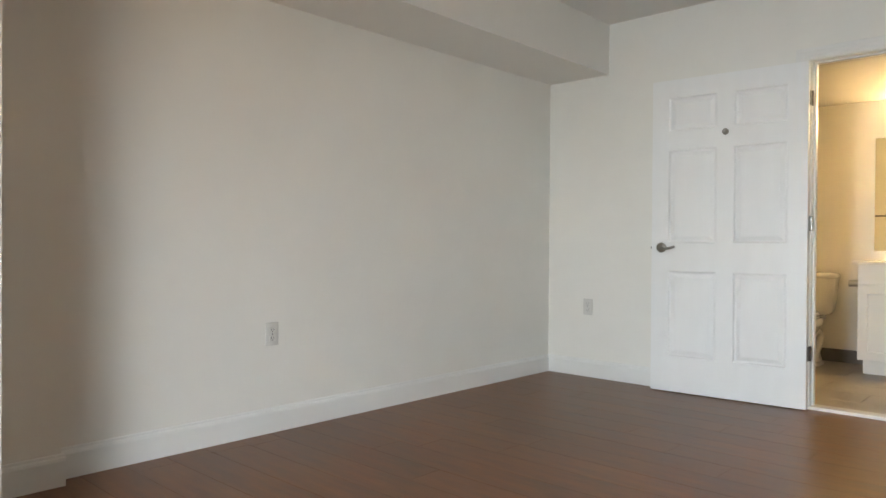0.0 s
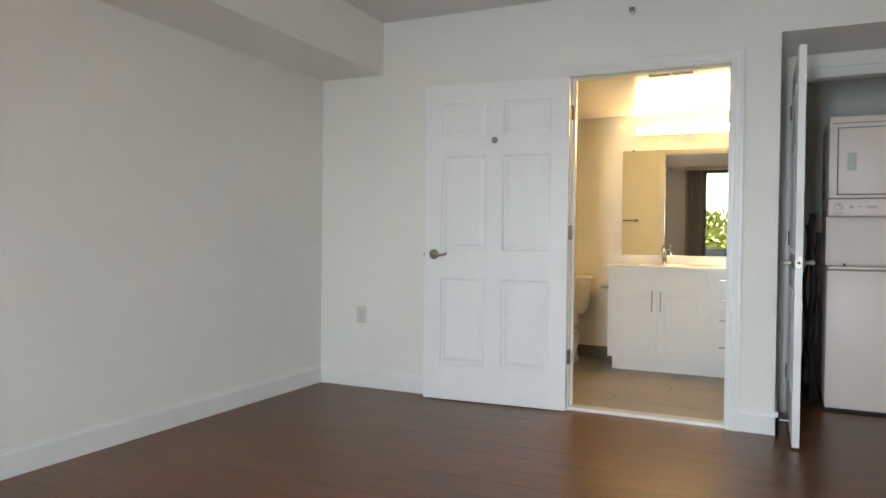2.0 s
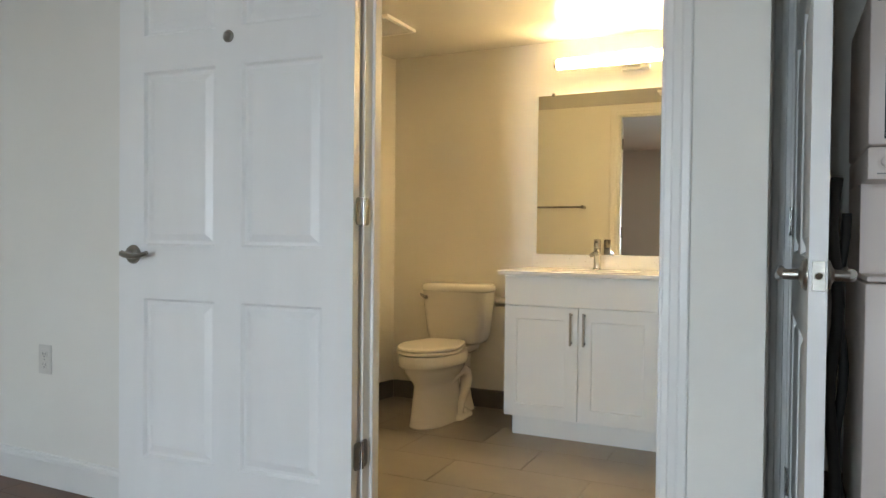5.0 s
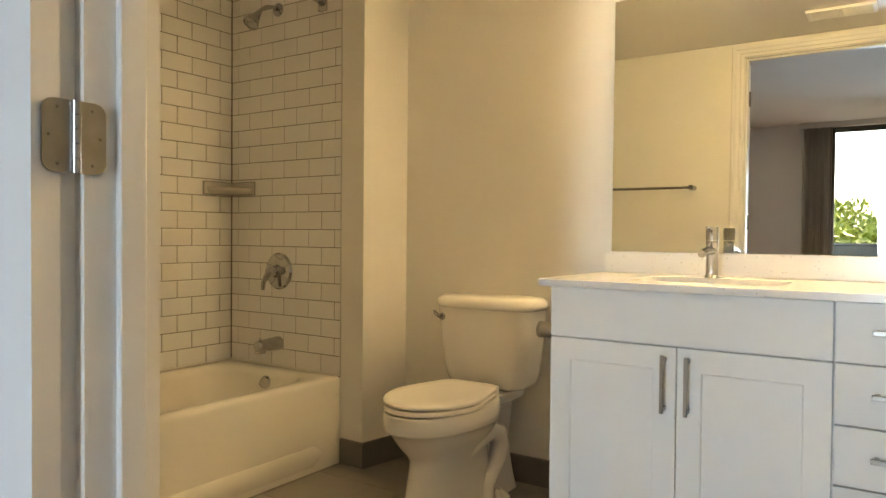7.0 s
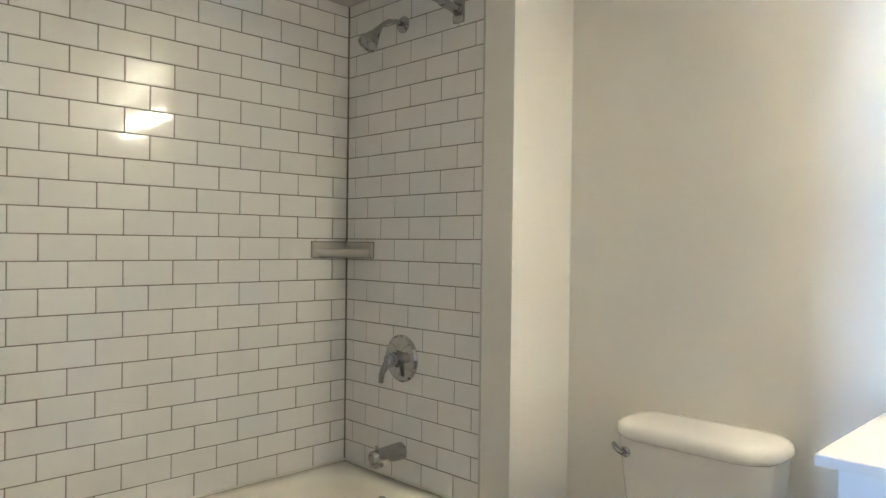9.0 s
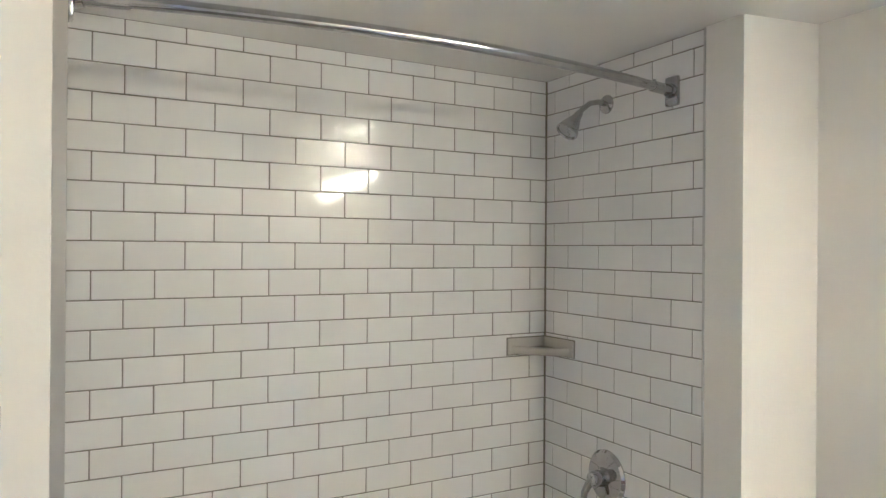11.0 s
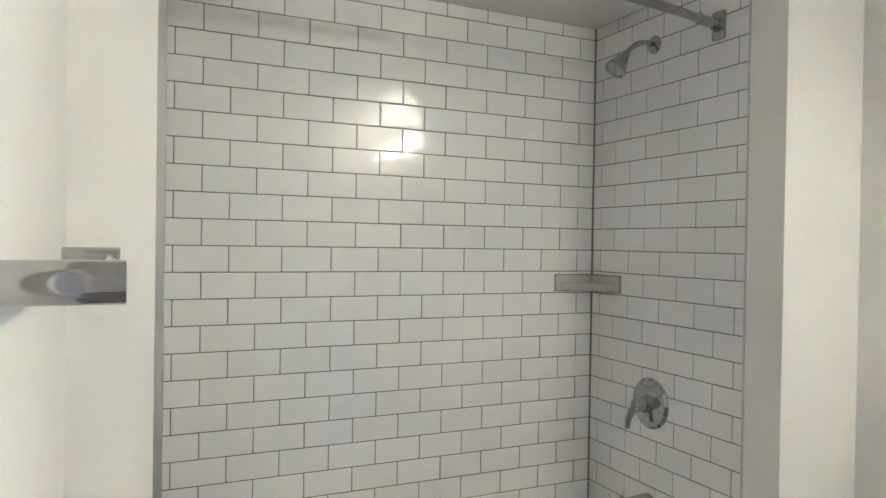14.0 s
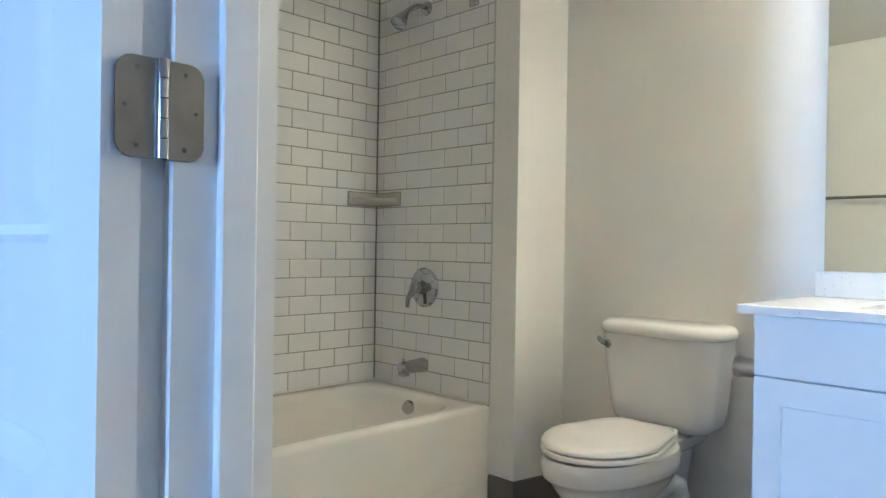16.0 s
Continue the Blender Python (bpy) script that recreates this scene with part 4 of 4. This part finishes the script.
spin_profile(bm, [(0, 0), (0.011, 0), (0.011, 0.005), (0.005, 0.010), (0.0045, 0.062), (0.007, 0.064), (0.007, 0.075), (0, 0.076)], Euler((0, radians(90), 0)).to_matrix().to_4x4(), 14)
part("spring", bm, TRIM, stop, smooth=40)

cord = thing("hanging_hose", "black hose and cord hanging beside the washer", "hose", (0.20, 5.30, 0.0))
for dx, dy, zt, r in ((0.0, 0.0, 1.22, 0.020), (0.025, 0.06, 1.10, 0.016), (-0.03, 0.10, 1.15, 0.012)):
    bm = bmesh.new()
    tube(bm, [(dx + 0.012 * math.sin(k * 0.9 + dy * 30), dy, 0.022 + (zt - 0.022) * k / 14) for k in range(15)], r, 12)
    part("hose", bm, DARK, cord, smooth=50)

spk = thing("fire_sprinkler", "small brass-coloured sidewall sprinkler above the doorway", "sprinkler", (-0.782, NORTH, 2.352))
bm = bmesh.new()
spin_profile(bm, [(0, 0), (0.034, 0), (0.033, 0.004), (0.020, 0.007), (0.013, 0.008), (0.012, 0.022), (0, 0.022)], R90)
part("escutcheon", bm, TRIM, spk, smooth=30)
bm = bmesh.new()
for s in (-1, 1):
    tube(bm, [(s * 0.010, -0.02, 0), (s * 0.014, -0.036, 0), (s * 0.006, -0.05, 0), (0, -0.054, 0)], 0.0028, 8)
box(bm, -0.016, -0.0565, -0.004, 0.016, -0.054, 0.018)
part("frame", bm, NICKEL, spk, smooth=40)

# ---- window side of the bedroom ----
win = thing("window_1", "wide balcony window with a dark metal frame", "window", (0, 0, 0))
tagged(win, kind="structure")
YW = SOUTH - 0.07
part("window_frame", boxes((WIN_L, YW - 0.03, 0, WIN_L + 0.05, YW + 0.03, WIN_T), (WIN_R - 0.05, YW - 0.03, 0, WIN_R, YW + 0.03, WIN_T), (WIN_L + 0.05, YW - 0.03, WIN_T - 0.06, WIN_R - 0.05, YW + 0.03, WIN_T), (WIN_L + 0.05, YW - 0.03, 0, WIN_R - 0.05, YW + 0.03, 0.06)), FRAME, win)
for x0, x1 in ((WIN_L + 0.05, WIN_R - 0.05),):
    g = part("pane", boxes((x0, YW - 0.003, 0.06, x1, YW + 0.003, WIN_T - 0.06)), GLASS, win)
    g.visible_shadow = False
bl = thing("vertical_blinds", "beige vertical blinds drawn to one side of the window", "blinds", (0, 0, 0))
part("head_rail", boxes((WIN_L - 0.34, SOUTH + 0.03, 2.42, WIN_R + 0.1, SOUTH + 0.10, 2.487), bevel=0.004), BLIND, bl)
for k in range(16):
    x = WIN_L - 0.29 + k * 0.021
    m = Matrix.Translation((x, SOUTH + 0.075, 0)) @ Euler((0, 0, radians(78 + 6 * math.sin(k * 1.7)))).to_matrix().to_4x4()
    ring = lambda z: [m @ Vector(p) for p in ((-0.044, 0, z), (-0.02, 0.004, z), (0.02, 0.004, z), (0.044, 0, z), (0.02, 0.0028, z), (-0.02, 0.0028, z))]
    bm = bmesh.new()
    loft(bm, [ring(0.04), ring(2.42)])
    part("slat", bm, BLIND, bl)

# balcony and trees outside
CONC = mottled(material("grey_concrete", (0.36, 0.35, 0.32), 0.85), (0.32, 0.31, 0.28), (0.40, 0.39, 0.36), 3.0, detail=8, bump=0.3, bump_scale=60)
struct("balcony_slab", boxes((-3.5, -2.9, -0.25, 3.2, SOUTH - 0.121, -0.05)), CONC, "grey concrete balcony floor", "balcony")
# Added slab overhead; its depth sets how much sun enters the window.
struct("sun_block_slab", boxes((-3.5, -2.42, 2.62, 3.2, SOUTH - 0.121, 2.82)), CONC, "grey concrete slab added overhead to hold back the sun", "balcony")
PARA = mottled(material("balcony_panel", (0.03, 0.05, 0.068), 0.5), (0.026, 0.044, 0.06), (0.034, 0.056, 0.076), 2.0)
par = thing("balcony_railing", "blue-grey solid balcony parapet", "railing", (0, 0, 0))
part("panel", boxes((-3.5, -2.9, -0.05, 3.2, -2.82, 0.97)), PARA, par)
part("top_rail", boxes((-3.5, -2.92, 0.9705, 3.2, -2.80, 1.01), bevel=0.008), PARA, par)
struct("ground", boxes((-90, -90, -9.2, 90, 60, -9.0)), mottled(material("lawn", (0.07, 0.11, 0.03), 0.9), (0.05, 0.09, 0.02), (0.09, 0.13, 0.04), 0.6), "green lawn far below the balcony", "ground")
LEAF = mottled(material("spring_leaves", (0.26, 0.30, 0.05), 0.6), (0.17, 0.22, 0.03), (0.36, 0.38, 0.08), 1.2)
BARK = mottled(material("bark", (0.10, 0.075, 0.05), 0.9), (0.08, 0.06, 0.04), (0.13, 0.10, 0.07), 8.0, bump=0.5, bump_scale=20)


def tree(x, y, h, seed):
    rng = random.Random(seed)
    t = thing("tree", "leafy yellow-green tree beyond the balcony", "tree", (x, y, -9.0), "trees outside")
    bm = bmesh.new()
    tube(bm, [(0, 0, 0), (0.05, 0, h * 0.25), (0.0, 0.1, h * 0.55), (0.1, 0, h * 0.9)], [0.22, 0.18, 0.12, 0.03], 10)
    for k in range(9):
        a, z = rng.uniform(0, 6.28), h * rng.uniform(0.35, 0.75)
        r = h * rng.uniform(0.16, 0.27)
        tube(bm, [(0, 0, z), (r * 0.5 * math.cos(a), r * 0.5 * math.sin(a), z + 0.06 * h), (r * math.cos(a), r * math.sin(a), z + 0.14 * h)], [0.08, 0.05, 0.015], 7)
    part("trunk", bm, BARK, t, smooth=50)
    verts, faces = [], []
    lumps = [(rng.gauss(0, h * 0.14), rng.gauss(0, h * 0.14), h * rng.uniform(0.45, 0.95), h * rng.uniform(0.07, 0.13)) for _ in range(34)]
    for lx, ly, lz, lr in lumps:
        for _ in range(400):
            d = Vector((rng.gauss(0, 1), rng.gauss(0, 1), rng.gauss(0, 0.8))).normalized() * lr * rng.uniform(0.5, 1.1)
            c = Vector((lx, ly, lz)) + d
            q = Euler((rng.uniform(0, 6.28), rng.uniform(0, 6.28), rng.uniform(0, 6.28)))
            s = rng.uniform(0.15, 0.27)
            i = len(verts)
            for p in ((-s, 0, 0), (0, -s * 0.5, 0.02), (s, 0, 0), (0, s * 0.5, 0.02)):
                w = Vector(p)
                w.rotate(q)
                verts.append(c + w)
            faces.append((i, i + 1, i + 2, i + 3))
    me = bpy.data.meshes.new("crown")
    me.from_pydata(verts, [], faces)
    me.materials.append(LEAF)
    o = new("crown", me)
    o.parent = t
    tagged(o, "many small yellow-green leaves")


for k, (x, y, h) in enumerate(((-3.6, -22, 12.2), (1.0, -25, 12.6), (-8.5, -28, 13.0), (5.2, -24, 11.6), (-1.6, -31, 13.4), (10.5, -30, 13.0), (-14, -34, 14))):
    tree(x, y, h - 1.5, 11 + k)

# ---- floor and wall pieces ----
def piece_mesh(name, lx, ly, lz, bevel, mat):
    """A small flat piece with its lower corner at the origin."""
    bm = boxes((0, 0, 0, lx, ly, lz), bevel=bevel)
    me = bpy.data.meshes.new(name)
    bm.to_mesh(me)
    bm.free()
    me.materials.append(mat)
    return me


SHAPES = {}


def piece(name, lx, ly, lz, bevel, mat, parent, m):
    key = (name, round(lx, 3), round(ly, 3), round(lz, 3))
    if key not in SHAPES:
        SHAPES[key] = piece_mesh(name, lx, ly, lz, bevel, mat)
    ob = new(name, SHAPES[key])
    ob.parent = parent
    ob.matrix_basis = m
    return ob


by_name = bpy.data.objects
rng = random.Random(5)
# planks run along x
PW, PL = 0.178, 1.22
y, row = SOUTH, 0
while y < CLOSET + 1.1:
    x = WEST - rng.uniform(0.05, PL - 0.05)
    while x < EAST:
        x0, x1, y1 = max(x, WEST), min(x + PL, EAST), y + PW
        lo = END if y > 4.384 else WEST
        hi = 1.2 if y > CLOSET else EAST
        if y < 4.384 < y1 and lo == WEST:
            y1 = 4.384
        x0, x1 = max(x0, lo), min(x1, hi)
        if x1 - x0 > 0.02:
            piece("plank", x1 - x0 - 0.0008, y1 - y - 0.0008, 0.006, 0.0006, PLANK, by_name["floor"], pose(x0, y, -0.006 - rng.uniform(0, 0.0003)))
        x += PL
    y = y1 if y < 4.384 < y + PW else y + PW
    row += 1

# bathroom floor tiles
FW, FL = 0.305, 0.61
y, row = 4.485, 0
while y < BATH_N:
    x = -3.2 + (0.305 if row % 2 else 0.0) + 0.10
    while x < BATH_E:
        x0, x1, y1 = max(x, -2.30), min(x + FL, BATH_E), min(y + FW, BATH_N)
        if x1 - x0 > 0.02 and y1 - y > 0.02:
            piece("floor_tile", x1 - x0 - 0.003, y1 - y - 0.003, 0.004, 0.0008, FTILE, by_name["bathroom_floor"], pose(x0, y, -0.004 + rng.uniform(0, 0.0004)))
        x += FL
    y += FW
    row += 1

# wall tiles: half bond, rows counted from a full row
TH, TV, TG = 0.1531, 0.0768, 0.0033
ROW0 = 2.058
rows = [(k, ROW0 - k * TV) for k in range(-1, 23)]


def tiled(parent, origin, along, start, first, last):
    """along: unit of the wall's length; start: place of an even joint; tiles between first and last."""
    for k, ztop in rows:
        z0, z1 = max(ztop - TV, RIM + 0.002), min(ztop, BATH_CEIL)
        if z1 - z0 < 0.008:
            continue
        s = start + (TH / 2 if k % 2 else 0.0)
        s -= math.ceil((s - first) / TH + 1) * TH
        while s < last:
            a, b = max(s, first), min(s + TH, last)
            if b - a > 0.008:
                yield a, b, z0, z1
            s += TH


tw = by_name["wall_bath_west"]
for a, b, z0, z1 in tiled(tw, 0, 1, 6.0805, TUB_S, TUB_N - 0.002):
    m = pose(WALL_W, a + TG / 2, z0 + TG / 2, 0, rng.uniform(-0.65, 0.65), rng.uniform(-0.45, 0.45))
    piece("wall_tile", 0.0075, b - a - TG, z1 - z0 - TG, 0.0014, TILE, tw, m)
tw = by_name["wall_plumbing_tiled"]
for a, b, z0, z1 in tiled(tw, 0, 1, -2.357, TUB_W + 0.002, TUB_E - 0.001):
    m = pose(a + TG / 2, TUB_N, z0 + TG / 2, rng.uniform(-0.42, 0.42), 0, rng.uniform(-0.35, 0.35))
    piece("wall_tile", b - a - TG, 0.0075, z1 - z0 - TG, 0.0014, TILE, tw, m)
tw = by_name["wall_tub_end_tiled"]
for a, b, z0, z1 in tiled(tw, 0, 1, -2.357, TUB_W + 0.002, TUB_E - 0.001):
    m = pose(a + TG / 2, TUB_S - 0.0075, z0 + TG / 2, rng.uniform(-0.42, 0.42), 0, rng.uniform(-0.35, 0.35))
    piece("wall_tile", b - a - TG, 0.0075, z1 - z0 - TG, 0.0014, TILE, tw, m)
